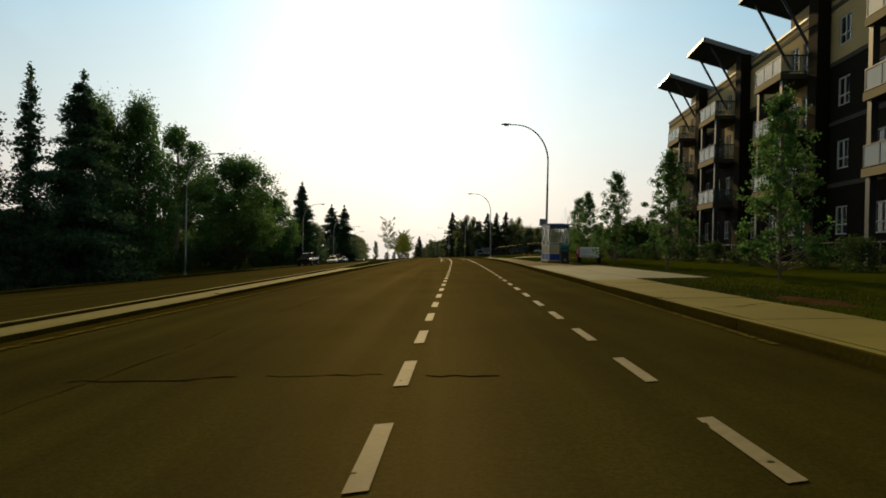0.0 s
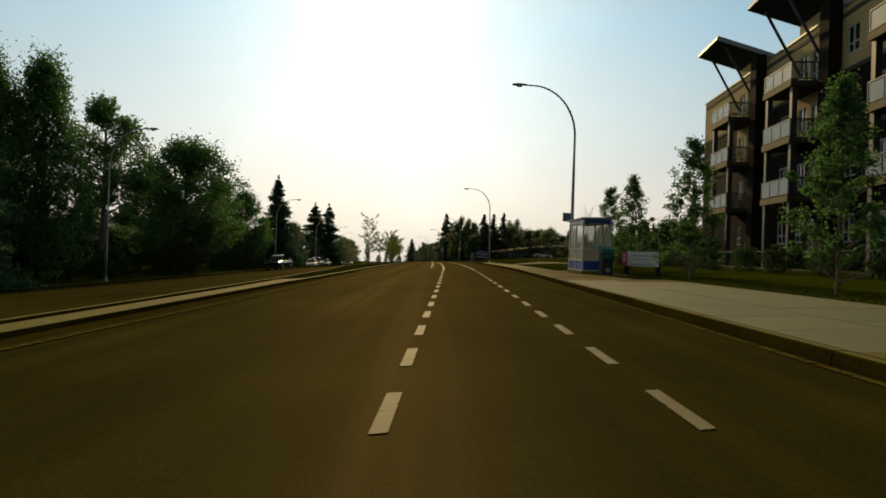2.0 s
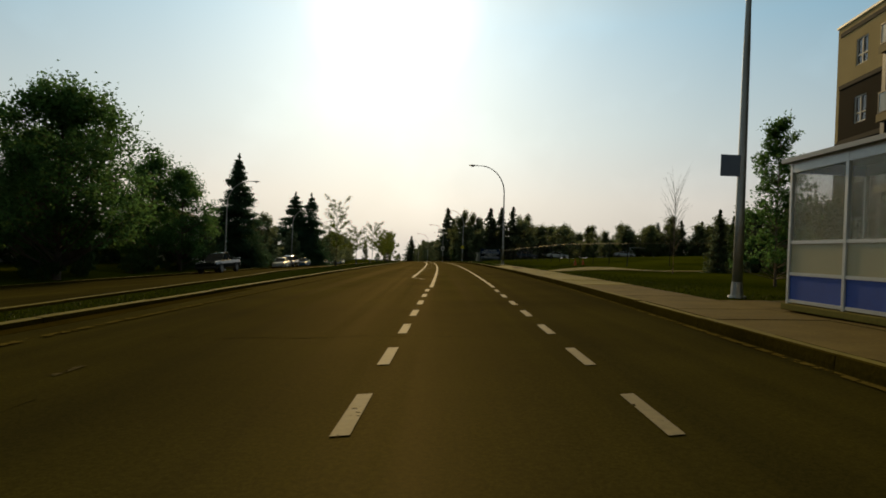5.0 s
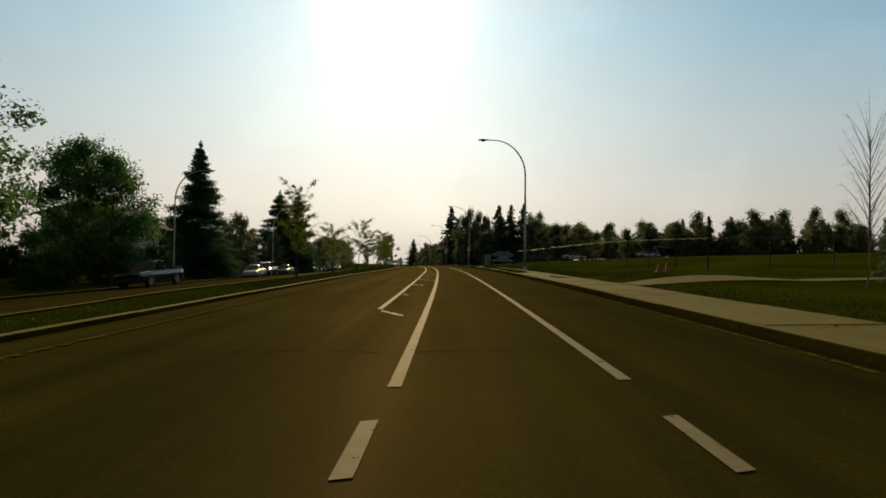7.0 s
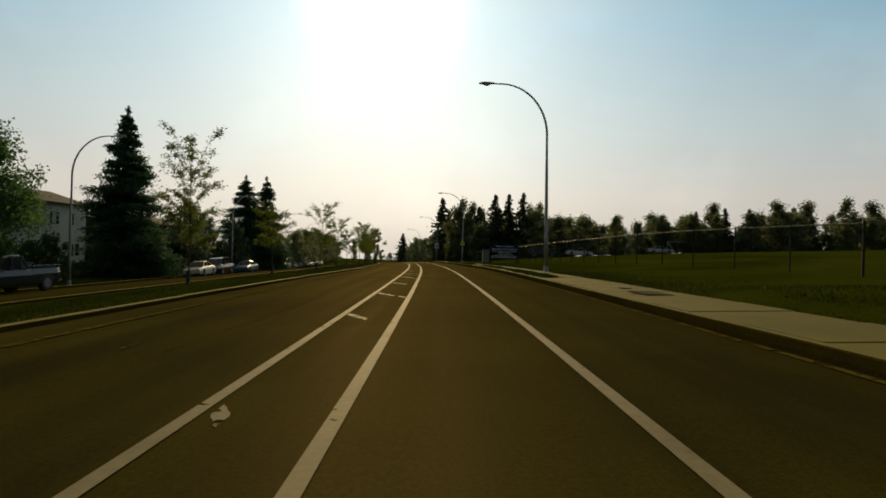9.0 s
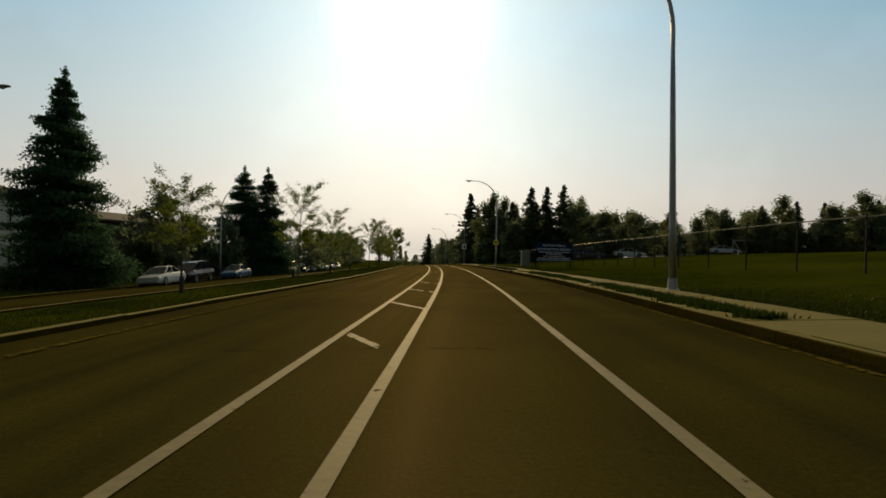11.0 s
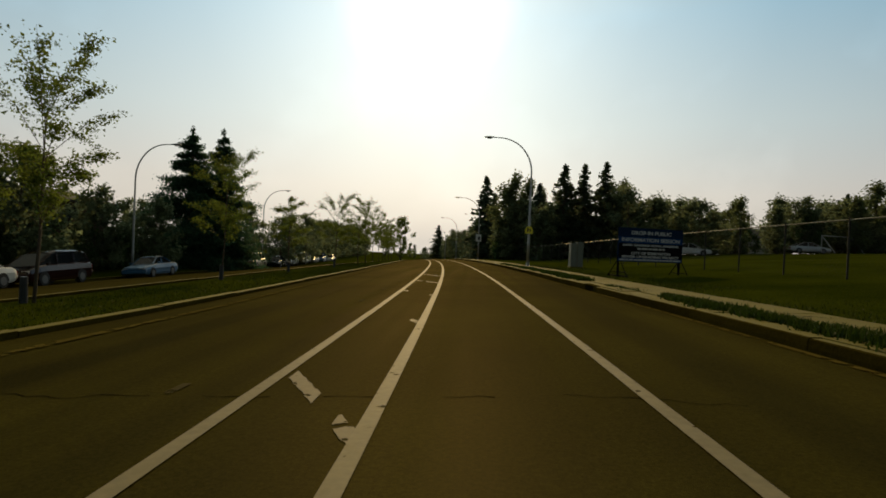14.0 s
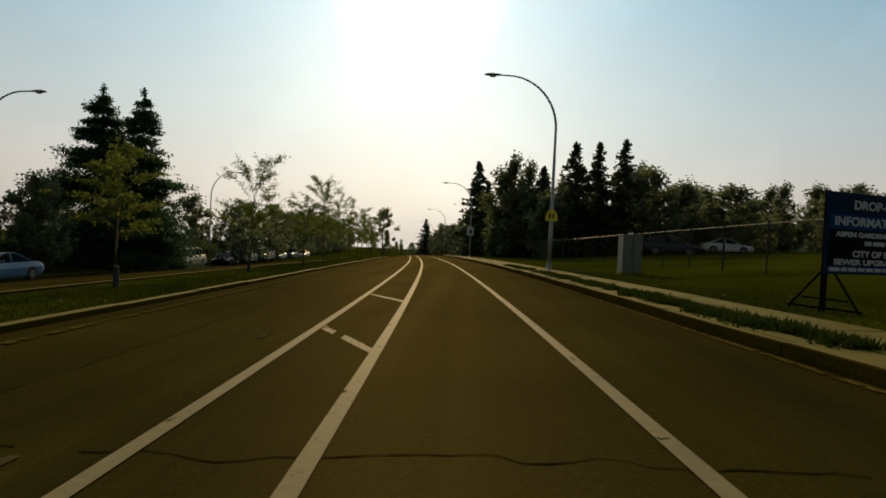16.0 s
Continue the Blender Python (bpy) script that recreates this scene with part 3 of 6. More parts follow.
LENS = material("lamp_lens", (0.5, 0.5, 0.46), 0.2, spread=0.1, bump=0)
lamp = street_lamp(9.3, 3.2)
lamp_places = [(7.4, 41.4, 0, 1.05), (6.73, 81.3, 0, 0.962), (4.67, 122.5, 0, 0.88), (1.75, 164, 4, 0.9), (-2.6, 205, 5, 0.9), (-7, 247, 5, 0.9),
               (-23.5, 52.6, 180, 1.19), (-22.3, 91.7, 180, 1.05), (-24.0, 126.5, 180, 1.05), (-26.4, 159, 183, 1.05), (-29.5, 190, 185, 1.05)]
for i, (x, y, a, s) in enumerate(lamp_places):
    m = pose(x, y, land(x, y) + 0.12, 0, (0, -1.2, 0, -0.5, 0, 0)[i] if i < 6 else 0, a) @ Matrix.Diagonal(((1, 0.95, 0.91)[i] if i < 3 else 1, 1, s, 1))
    if i == 0:
        lamp.matrix_basis = m
    else:
        c = copy_thing(lamp, pose(0, 0, 0))
        c.matrix_basis = m

# ---- trees ----
def leaf_cards(centres, size, rnd, flat=0.0):
    """Small bent leaves at the given centres: two triangles each, turned at random."""
    n = len(centres)
    a = rnd.normal(size=(n, 3))
    a[:, 2] *= 1 - flat
    a /= np.linalg.norm(a, axis=1, keepdims=True) + 1e-9
    b = rnd.normal(size=(n, 3))
    b -= a * (a * b).sum(1, keepdims=True)
    b /= np.linalg.norm(b, axis=1, keepdims=True) + 1e-9
    s = size * rnd.uniform(0.6, 1.35, (n, 1))
    c = np.asarray(centres)
    v = np.stack([c - a * s, c + a * s * 0.6 - b * s * 0.6, c + a * s * 0.4 + b * s * 0.7], 1).reshape(-1, 3)
    f = np.arange(3 * n).reshape(n, 3)
    return v, f


def fast_mesh(name, verts, faces, mat):
    me = bpy.data.meshes.new(name)
    verts, faces = np.asarray(verts, np.float32), np.asarray(faces, np.int32)
    me.vertices.add(len(verts))
    me.vertices.foreach_set("co", verts.ravel())
    k = faces.shape[1]
    me.loops.add(faces.size)
    me.loops.foreach_set("vertex_index", faces.ravel())
    me.polygons.add(len(faces))
    me.polygons.foreach_set("loop_start", np.arange(len(faces), dtype=np.int32) * k)
    me.update(calc_edges=True)
    me.materials.append(mat)
    return me


def branch_mesh(name, tubes, mat):
    verts, faces = [], []
    for pts, radii, sides in tubes:
        v, f = tube(pts, radii, sides)
        o = len(verts)
        verts += v
        faces += [tuple(i + o for i in q) for q in f]
    me = bpy.data.meshes.new(name)
    me.from_pydata(verts, [], faces)
    me.update()
    me.materials.append(mat)
    me.polygons.foreach_set("use_smooth", [True] * len(me.polygons))
    return me


def broadleaf(seed, height, spread, leaves, leaf, mat, bark, bare=0.22, limbs=9, lean=0.0, clump=0.16, open_=0.0, layered=False, trunk=None, rise=(0.25, 0.75)):
    """Trunk, limbs and twigs with leaves in clumps along them; metres, at the origin."""
    rnd = np.random.default_rng(seed)
    tubes, tips = [], []
    r0 = trunk or height * 0.02
    top = np.array([lean * height * 0.3, lean * height * 0.1, height * 0.86])
    spine_pts = [np.array([0, 0, -0.1]) + (top - np.array([0, 0, -0.1])) * f + rnd.normal(size=3) * [1, 1, 0] * height * 0.012 * (f > 0) for f in np.linspace(0, 1, 7)]
    tubes.append(([tuple(p) for p in spine_pts], list(np.linspace(r0, r0 * 0.2, 7)), 8))
    for i in range(limbs):
        f = bare + (0.98 - bare) * (i + rnd.random() * 0.8) / limbs
        k = f * 6
        j = min(5, int(k))
        base = spine_pts[j] + (spine_pts[j + 1] - spine_pts[j]) * (k - j)
        az = i * 2.4 + rnd.normal() * 0.4
        prof = math.sin(math.pi * min(1.0, (f - bare) / (1 - bare) * 0.72 + 0.25)) ** 0.8
        ln = spread * prof * rnd.uniform(0.75, 1.15)
        up = rnd.uniform(*rise) if not layered else rnd.uniform(0.3, 0.6)
        end = base + np.array([math.cos(az) * ln, math.sin(az) * ln, ln * up])
        mid = (base + end) / 2 + np.array([0, 0, -0.06 * ln]) + rnd.normal(size=3) * ln * 0.06
        rr = r0 * (1 - f) * 0.55 + r0 * 0.07
        tubes.append(([tuple(base), tuple(mid), tuple(end)], [rr, rr * 0.6, rr * 0.15], 5))
        for t in range(5):
            g = rnd.uniform(0.3, 1.0)
            p = base + (mid - base) * min(1, g * 2) if g < 0.5 else mid + (end - mid) * (g * 2 - 1)
            q = p + rnd.normal(size=3) * [1, 1, 0.7] * ln * 0.3 + np.array([0, 0, 0.08 * ln])
            tubes.append(([tuple(p), tuple((p + q) / 2 + rnd.normal(size=3) * 0.03 * ln), tuple(q)], [rr * 0.35, rr * 0.22, rr * 0.08], 4))
            tips += [q, (p + q) / 2]
        tips += [end, mid + (end - mid) * 0.5]
    tips.append(spine_pts[-1])
    tips = np.array(tips)
    w = rnd.dirichlet(np.ones(len(tips)) * (3.0 - 2 * open_))
    pick = rnd.choice(len(tips), leaves, p=w)
    sc = np.array([1, 1, 0.35 if layered else 0.8]) * clump * spread
    off = rnd.normal(size=(leaves, 3))
    off *= rnd.random((leaves, 1)) ** 0.45 / np.linalg.norm(off, axis=1, keepdims=True)
    big = rnd.uniform(0.7, 1.5, len(tips))[pick][:, None]
    cen = tips[pick] + off * sc * 1.5 * big
    cen = cen[cen[:, 2] > height * bare * 0.55]
    v, f = leaf_cards(cen, leaf, rnd, 0.6 if layered else 0.0)
    return branch_mesh("trunk", tubes, bark), fast_mesh("crown", v, f, mat)


def crown_tree(seed, height, radius, clumps, leaves, leaf, mat, bark, foot=0.06, shape="dome", clump=0.6, trunk=None, upright=1.0):
    """A full crown of leafy clumps, each on its own limb; shape: dome, column or spire."""
    rnd = np.random.default_rng(seed)
    r0 = trunk or height * 0.018
    tubes = [([(0, 0, -0.1), (0.03 * height * rnd.normal() * 0.3, 0, height * 0.45), (0, 0, height * 0.9)], [r0, r0 * 0.6, r0 * 0.12], 8)]
    cen = []
    per = rnd.dirichlet(np.ones(clumps) * 5) * leaves
    for i in range(clumps):
        f = (i + rnd.random()) / clumps
        if shape == "dome":
            r = radius * math.sin(math.pi * (0.2 + 0.76 * f)) ** 0.7
        elif shape == "column":
            r = radius * math.sin(math.pi * (0.16 + 0.82 * f ** 0.8)) ** 0.8
        else:
            r = radius * (1.02 - f) ** 0.7
        az = rnd.uniform(0, 2 * math.pi)
        d = r * rnd.random() ** 0.55 * rnd.uniform(0.8, 1.12)
        z = height * (foot + (0.95 - foot) * f)
        c = np.array([math.cos(az) * d, math.sin(az) * d, z])
        b = np.array([0, 0, max(0.05 * height, z - d * rnd.uniform(0.5, 1.0) * upright)])
        m = b + (c - b) * 0.55 + np.array([0, 0, -0.08 * d])
        rr = r0 * (0.32 - 0.2 * f)
        tubes.append(([tuple(b), tuple(m), tuple(c)], [rr, rr * 0.55, rr * 0.15], 4))
        k = max(4, int(per[i]))
        off = rnd.normal(size=(k, 3))
        off *= rnd.random((k, 1)) ** 0.5 / np.linalg.norm(off, axis=1, keepdims=True)
        size = clump * rnd.uniform(0.6, 1.35)
        stretch = np.array([1, 1, 0.8 * upright * (1.3 if f > 0.8 else 1.0)])
        shoot = rnd.random((k, 1)) ** 4 * 0.8 * np.array([[math.cos(az) * 0.7, math.sin(az) * 0.7, 0.9 * upright]]) * size
        cen.append(c + off * size * stretch + shoot)
    cen = np.concatenate(cen)
    cen = cen[cen[:, 2] > 0.05]
    v, f = leaf_cards(cen, leaf, rnd)
    return branch_mesh("trunk", tubes, bark), fast_mesh("crown", v, f, mat)


def plume_tree(seed, height, spread, limbs, leaves, leaf, mat, bark, bare=0.2, trunk=0.05, rise=(0.5, 1.0), lean=0.0):
    """A young tree whose long arching limbs carry their leaves in plumes."""
    rnd = np.random.default_rng(seed)
    top = np.array([lean * 0.25 * height, 0.0, height * 0.82])
    tubes = [([(0, 0, -0.1), tuple(top * 0.35 + rnd.normal(size=3) * [0.03, 0.03, 0]), tuple(top * 0.7), tuple(top)], [trunk, trunk * 0.8, trunk * 0.5, trunk * 0.15], 7)]
    segs, weight = [], []
    for i in range(limbs):
        f = bare + (0.98 - bare) * (i + rnd.random()) / limbs
        base = top * f
        az = i * 2.4 + rnd.normal() * 0.35
        ln = spread * (0.55 + 0.45 * math.sin(math.pi * (0.25 + 0.6 * (f - bare) / (1 - bare)))) * rnd.uniform(0.7, 1.15)
        out = np.array([math.cos(az) + lean * 0.6, math.sin(az), 0])
        end = base + out * ln + np.array([0, 0, ln * rnd.uniform(*rise) * (1.25 if f > 0.75 else 0.8)])
        mid = (base + end) / 2 + np.array([0, 0, 0.14 * ln])
        r = trunk * (0.42 - 0.22 * f)
        tubes.append(([tuple(base), tuple(mid), tuple(end)], [r, r * 0.6, r * 0.15], 4))
        segs += [(base + (mid - base) * 0.4, mid), (mid, end)]
        weight += [0.7, 1.4]
        for t in range(5):
            g = rnd.uniform(0.25, 0.95)
            p = base + (mid - base) * g * 2 if g < 0.5 else mid + (end - mid) * (g * 2 - 1)
            q = p + (out * 0.6 + rnd.normal(size=3) * [0.6, 0.6, 0.35]) * ln * 0.32 + np.array([0, 0, 0.05 * ln])
            tubes.append(([tuple(p), tuple((p + q) / 2 + np.array([0, 0, 0.02])), tuple(q)], [r * 0.3, r * 0.2, r * 0.06], 4))
            segs.append((p, q))
            weight.append(0.8)
    a, b = np.array([s[0] for s in segs]), np.array([s[1] for s in segs])
    w = np.array(weight) * rnd.uniform(0.4, 1.4, len(segs))
    pick = rnd.choice(len(segs), leaves, p=w / w.sum())
    g = rnd.random((leaves, 1))
    cen = a[pick] + (b[pick] - a[pick]) * g + rnd.normal(size=(leaves, 3)) * [0.075, 0.075, 0.05] * (0.5 + spread * 0.45)
    v, f = leaf_cards(cen, leaf, rnd, 0.5)
    return branch_mesh("trunk", tubes, bark), fast_mesh("crown", v, f, mat)


def conifer(seed, height, radius, mat, bark, levels=30, per=11, skirt=0.04, ragged=0.18, card=0.2, thin=1.0):
    """A spruce: tapering trunk, whorls of drooping boughs clad in needle sprays."""
    rnd = np.random.default_rng(seed)
    tubes = [([(0, 0, -0.1), (0, 0, height * 0.5), (0, 0, height * 0.985)], [height * 0.016, height * 0.009, 0.015], 7)]
    cen = []
    for i in range(levels):
        f = i / (levels - 1)
        z = height * (skirt + (0.97 - skirt) * f)
        r = radius * (1 - f) ** 0.85 * (1 + rnd.normal() * ragged * 0.5) + 0.06
        turn = rnd.uniform(0, 2 * math.pi, max(3, int(5 + 4 * (1 - f))))
        for k in range(per):
            az = turn[k % len(turn)] + rnd.normal() * 0.22
            ln = r * (1 + rnd.normal() * ragged)
            if ln < 0.05:
                continue
            droop = 0.42 + 0.3 * (1 - f)
            z = height * (skirt + (0.97 - skirt) * f) + rnd.normal() * 0.2 * height / levels
            tipz = z - ln * droop * 0.6 + 0.12 * ln
            d = np.array([math.cos(az), math.sin(az), 0])
            if ln > 0.5 and k % 2 == 0:
                tubes.append(([(0, 0, z), tuple(d * ln * 0.55 + [0, 0, z - ln * droop * 0.45]), tuple(d * ln + [0, 0, tipz])], [0.03 + 0.012 * ln, 0.02, 0.006], 4))
            m = max(3, int(ln / card * 3.2 * thin))
            g = rnd.uniform(0.12, 1.0, m) ** 0.8
            zz = z - ln * g * droop * (1 - 0.4 * g) + 0.12 * ln * g * g
            side = rnd.normal(size=(m, 3)) * [1, 1, 0.32] * (0.10 + 0.16 * ln * (1 - g * 0.6))[:, None]
            side[:, 2] -= np.abs(rnd.normal(size=m)) * 0.16
            cen.append(d * (ln * g)[:, None] + np.stack([0 * g, 0 * g, zz], 1) + side)
    cen = np.concatenate(cen)
    top = np.stack([rnd.normal(size=30) * 0.05, rnd.normal(size=30) * 0.05, height * rnd.uniform(0.93, 1.0, 30)], 1)
    v, f = leaf_cards(np.concatenate([cen, top]), card, rnd, 0.35)
    return branch_mesh("trunk", tubes, bark), fast_mesh("crown", v, f, mat)


def stand(kind_name, meshes, x, y, label, category="tree", group="", scale=1.0, turn=0.0, dz=0.1, wide=1.0):
    ob = thing(kind_name, pose(x, y, land(x, y) + dz, 0, 0, turn) @ Matrix.Diagonal((scale * wide, scale * wide, scale, 1)), label, category, group)
    for me in meshes:
        p = new(me.name.split(".")[0], me)
        p.parent = ob
    return ob


spruce_a = conifer(1, 15.2, 4.1, SPRUCE_LEAF, BARK, 23, 34, 0.03, 0.16, 0.11, 1.9)
spruce_b = conifer(2, 14.2, 4.0, SPRUCE_LEAF, BARK, 20, 28, 0.03, 0.24, 0.12, 1.7)
spruce_wide = conifer(6, 14.3, 5.9, SPRUCE_LEAF, BARK, 19, 32, 0.03, 0.2, 0.12, 1.8)
spruce_thin = conifer(3, 13.0, 1.35, SPRUCE_LEAF, BARK, 40, 10, 0.05, 0.3, 0.12, 1.2)
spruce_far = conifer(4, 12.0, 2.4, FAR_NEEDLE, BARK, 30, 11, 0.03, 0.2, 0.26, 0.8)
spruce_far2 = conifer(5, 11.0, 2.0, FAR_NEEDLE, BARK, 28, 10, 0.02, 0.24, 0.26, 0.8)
big_leafy = crown_tree(11, 12.0, 4.7, 230, 33000, 0.125, DARK_LEAF, BARK, 0.2, "dome", 0.9)
big_leafy2 = crown_tree(12, 11.0, 3.5, 150, 20000, 0.125, DARK_LEAF, BARK, 0.12, "dome", 0.85)
dense_tall = crown_tree(13, 15.0, 4.0, 280, 35000, 0.125, DARK_LEAF, BARK, 0.06, "column", 0.9, upright=1.7)
birch = crown_tree(14, 13.2, 2.5, 100, 12500, 0.115, DARK_LEAF, PALE_BARK, 0.4, "column", 0.7, upright=1.2)
young = crown_tree(15, 5.2, 1.4, 130, 10500, 0.05, DARK_LEAF, PALE_BARK, 0.12, "spire", 0.23, 0.05, upright=0.9)
young2 = crown_tree(16, 4.9, 1.3, 115, 9000, 0.05, DARK_LEAF, PALE_BARK, 0.14, "spire", 0.22, 0.045, upright=0.95)
median_a = plume_tree(17, 5.6, 1.7, 20, 8500, 0.045, PALE_LEAF, BARK, 0.34, 0.042, (0.6, 1.2), 0.12)
median_b = plume_tree(18, 4.9, 1.45, 18, 6500, 0.045, PALE_LEAF, BARK, 0.36, 0.05, (0.25, 0.7))
median_c = plume_tree(19, 4.6, 1.4, 20, 7000, 0.045, PALE_LEAF, BARK, 0.36, 0.05, (0.4, 1.0))
median_d = plume_tree(27, 5.5, 1.2, 24, 8000, 0.045, PALE_LEAF, BARK, 0.25, 0.042, (0.9, 1.7))
poplar = crown_tree(20, 10.5, 1.7, 60, 4200, 0.185, SILVER_LEAF, BARK, 0.03, "column", 0.7, upright=1.5)
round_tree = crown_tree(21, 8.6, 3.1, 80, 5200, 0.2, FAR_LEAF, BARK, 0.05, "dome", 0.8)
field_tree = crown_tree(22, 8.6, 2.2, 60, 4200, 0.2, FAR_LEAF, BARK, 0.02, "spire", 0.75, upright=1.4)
shrub = crown_tree(23, 3.1, 1.6, 40, 3300, 0.11, SHRUB_LEAF, BARK, 0.03, "dome", 0.45)
shrub2 = crown_tree(24, 4.4, 1.8, 50, 4200, 0.12, SHRUB_LEAF, BARK, 0.03, "dome", 0.5, upright=1.3)
small_shrub = broadleaf(25, 1.7, 0.9, 2400, 0.07, SHRUB_LEAF, BARK, 0.02, 12, 0.0, 0.28)
loose_tree = crown_tree(28, 9.8, 3.1, 46, 4200, 0.17, PALE_LEAF, BARK, 0.14, "dome", 0.62)
bare_tree = plume_tree(26, 7.2, 1.0, 44, 60, 0.03, MID_LEAF, PALE_BARK, 0.2, 0.05, (1.4, 2.4))

# far side of the street, along the houses
SPRUCE_L = "tall dark green spruce behind the far sidewalk"
LEAFY_L = "large dark leafy tree on the far side of the street"
for me, x, y, s, nm, lab in (
    (spruce_thin, -25.0, 34.6, 1.04, "spruce_tree", "slender dark spruce with drooping boughs on the far side"),
    (spruce_thin, -25.6, 32.2, 0.96, "spruce_tree", "slender dark spruce with drooping boughs on the far side"),
    (spruce_b, -25.5, 40.5, 1.05, "spruce_tree", "broad ragged spruce among leafy trees on the far side"),
    (dense_tall, -26.6, 50.0, 1.0, "leafy_tree", "tall dense dark leafy tree on the far side"),
    (dense_tall, -29.4, 48.8, 0.97, "leafy_tree", "tall dense dark leafy tree on the far side"),
    (birch, -26.5, 57.2, 1.1, "birch_tree", "loose-crowned birch beside the far sidewalk"),
    (big_leafy, -24.5, 67.6, 1.09, "leafy_tree", LEAFY_L),
    (big_leafy2, -30.0, 73.0, 1.0, "leafy_tree", LEAFY_L),
    (big_leafy2, -29.0, 89.0, 1.06, "leafy_tree", LEAFY_L),
    (big_leafy2, -25.1, 87.2, 0.94, "leafy_tree", LEAFY_L),
    (spruce_a, -25.9, 105.0, 1.0, "spruce_tree", SPRUCE_L),
    (spruce_wide, -27.6, 142.0, 1.0, "spruce_tree", SPRUCE_L),
    (spruce_b, -24.6, 142.4, 1.01, "spruce_tree", SPRUCE_L),
):
    stand(nm, me, x, y, lab, group="trees along the far side", scale=s, turn=37 * y % 360, wide={dense_tall: 0.84, birch: 1.2, big_leafy: 1.15}.get(me, 1.0))
# undergrowth and hedges on the far side
rt = random.Random(5)
for i in range(46):
    y = 20 + i * 2.9 + rt.uniform(-1, 1)
    if 98 < y < 104 or 124 < y < 126:
        continue
    me = shrub2 if rt.random() < 0.45 else shrub
    x = far_kerb(y) - 4.2 - rt.uniform(0, 2.5)
    stand("shrub", me, x, y, "dark leafy shrub in the overgrown hedge", "shrub", "hedge on the far side", rt.uniform(0.7, 1.15) * (0.68 if y < 80 else 1.0), rt.uniform(0, 360))
for i in range(26):
    y = 18 + i * 5.5 + rt.uniform(-1.5, 1.5)
    if 96 < y < 134 or 30 < y < 76:
        continue
    stand("leafy_tree", round_tree, -36 - rt.uniform(0, 8), y, "dark leafy tree in the gardens behind the hedge", "tree", "garden trees", rt.uniform(0.6, 0.85) * (0.62 if y < 62 else 1.0), rt.uniform(0, 360))
for x, y, s in ((-27, 119.5, 0.93), (-28, 128, 0.75), (-26, 133, 0.7), (-27, 156, 0.8), (-25, 162, 0.75), (-26, 170, 0.85), (-27, 180, 0.9), (-29, 192, 0.9), (-31, 205, 0.95), (-33, 218, 1.05), (-34.5, 232, 1.1), (-36, 247, 1.1), (-38, 262, 1.15), (-40, 280, 1.2), (-42, 298, 1.2)):
    stand("leafy_tree", round_tree, x, y, "rounded leafy tree beside the far sidewalk", "tree", "trees along the far side", s, y * 53 % 360)
for x, y, s in ((-27.5, 121, 0.45), (-28.5, 123.5, 0.42), (-27, 108, 0.3)):
    stand("spruce_tree", spruce_thin, x, y, "small columnar evergreen beside a house", "tree", "trees along the far side", s, y * 31 % 360)

# young trees on the median
for i, (x, y, s) in enumerate(((-7.1, 74.0, 0.88), (-6.9, 83.6, 0.75), (-6.8, 95.3, 0.79), (-7.1, 103.8, 0.7), (-7.3, 111.3, 0.72), (-7.2, 119.6, 0.74), (-7.6, 128.6, 0.78), (-8.8, 138.0, 1.0), (-9.7, 147.0, 0.95), (-10.6, 156.0, 1.0), (-11.6, 165.5, 1.0), (-12.7, 175, 1.05), (-13.8, 186, 1.1), (-15, 198, 1.2))):
    me = median_d if i == 0 else (median_a, median_c, median_a, median_a, median_b)[i % 5]
    stand("young_tree", me, x, y, "young yellow-green tree in the grass median", "tree", "median trees", s, (70 * i + 20, 0)[i in (2, 3)], 0.12)

# young trees on the boulevard by the bus stop
for i, (x, y, s) in enumerate(((9.2, 15.7, 1.0), (9.2, 23.6, 1.02), (9.4, 31.5, 1.0), (9.6, 38.4, 0.98), (10.8, 45.8, 0.98))):
    stand("young_tree", (young, young2)[i % 2], x, y, "young leafy tree in the lawn by the bus stop", "tree", "boulevard trees", s, 97 * i)

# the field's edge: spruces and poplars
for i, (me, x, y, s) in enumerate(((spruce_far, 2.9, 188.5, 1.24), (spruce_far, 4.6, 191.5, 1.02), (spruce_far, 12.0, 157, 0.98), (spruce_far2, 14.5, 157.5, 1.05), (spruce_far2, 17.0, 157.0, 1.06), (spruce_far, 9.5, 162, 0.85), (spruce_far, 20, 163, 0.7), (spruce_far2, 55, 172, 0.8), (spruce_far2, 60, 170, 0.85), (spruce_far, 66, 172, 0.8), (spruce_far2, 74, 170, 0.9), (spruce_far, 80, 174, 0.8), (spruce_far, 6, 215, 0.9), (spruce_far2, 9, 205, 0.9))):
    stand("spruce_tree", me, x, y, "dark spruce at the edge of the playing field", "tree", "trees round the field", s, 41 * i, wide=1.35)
for i, (x, y, s) in enumerate(((6.6, 166.0, 1.12), (8.6, 168.0, 1.08), (10.6, 170.0, 0.98), (19.6, 165.0, 0.95), (22.0, 168.0, 1.0))):
    stand("poplar_tree", poplar, x, y, "tall pale poplar among the spruces of the field", "tree", "trees round the field", s, 77 * i, wide=0.95)
rt = random.Random(9)
for i in range(70):
    u = i / 69
    x = 5 + 122 * u
    stand("shrub", (shrub2, shrub)[i % 2], x + rt.uniform(-0.8, 0.8), 164 + rt.uniform(-2, 6) - 20 * max(0, u - 0.5), "dark leafy shrub below the trees of the field", "shrub", "thicket round the field", rt.uniform(0.75, 1.15), rt.uniform(0, 360))
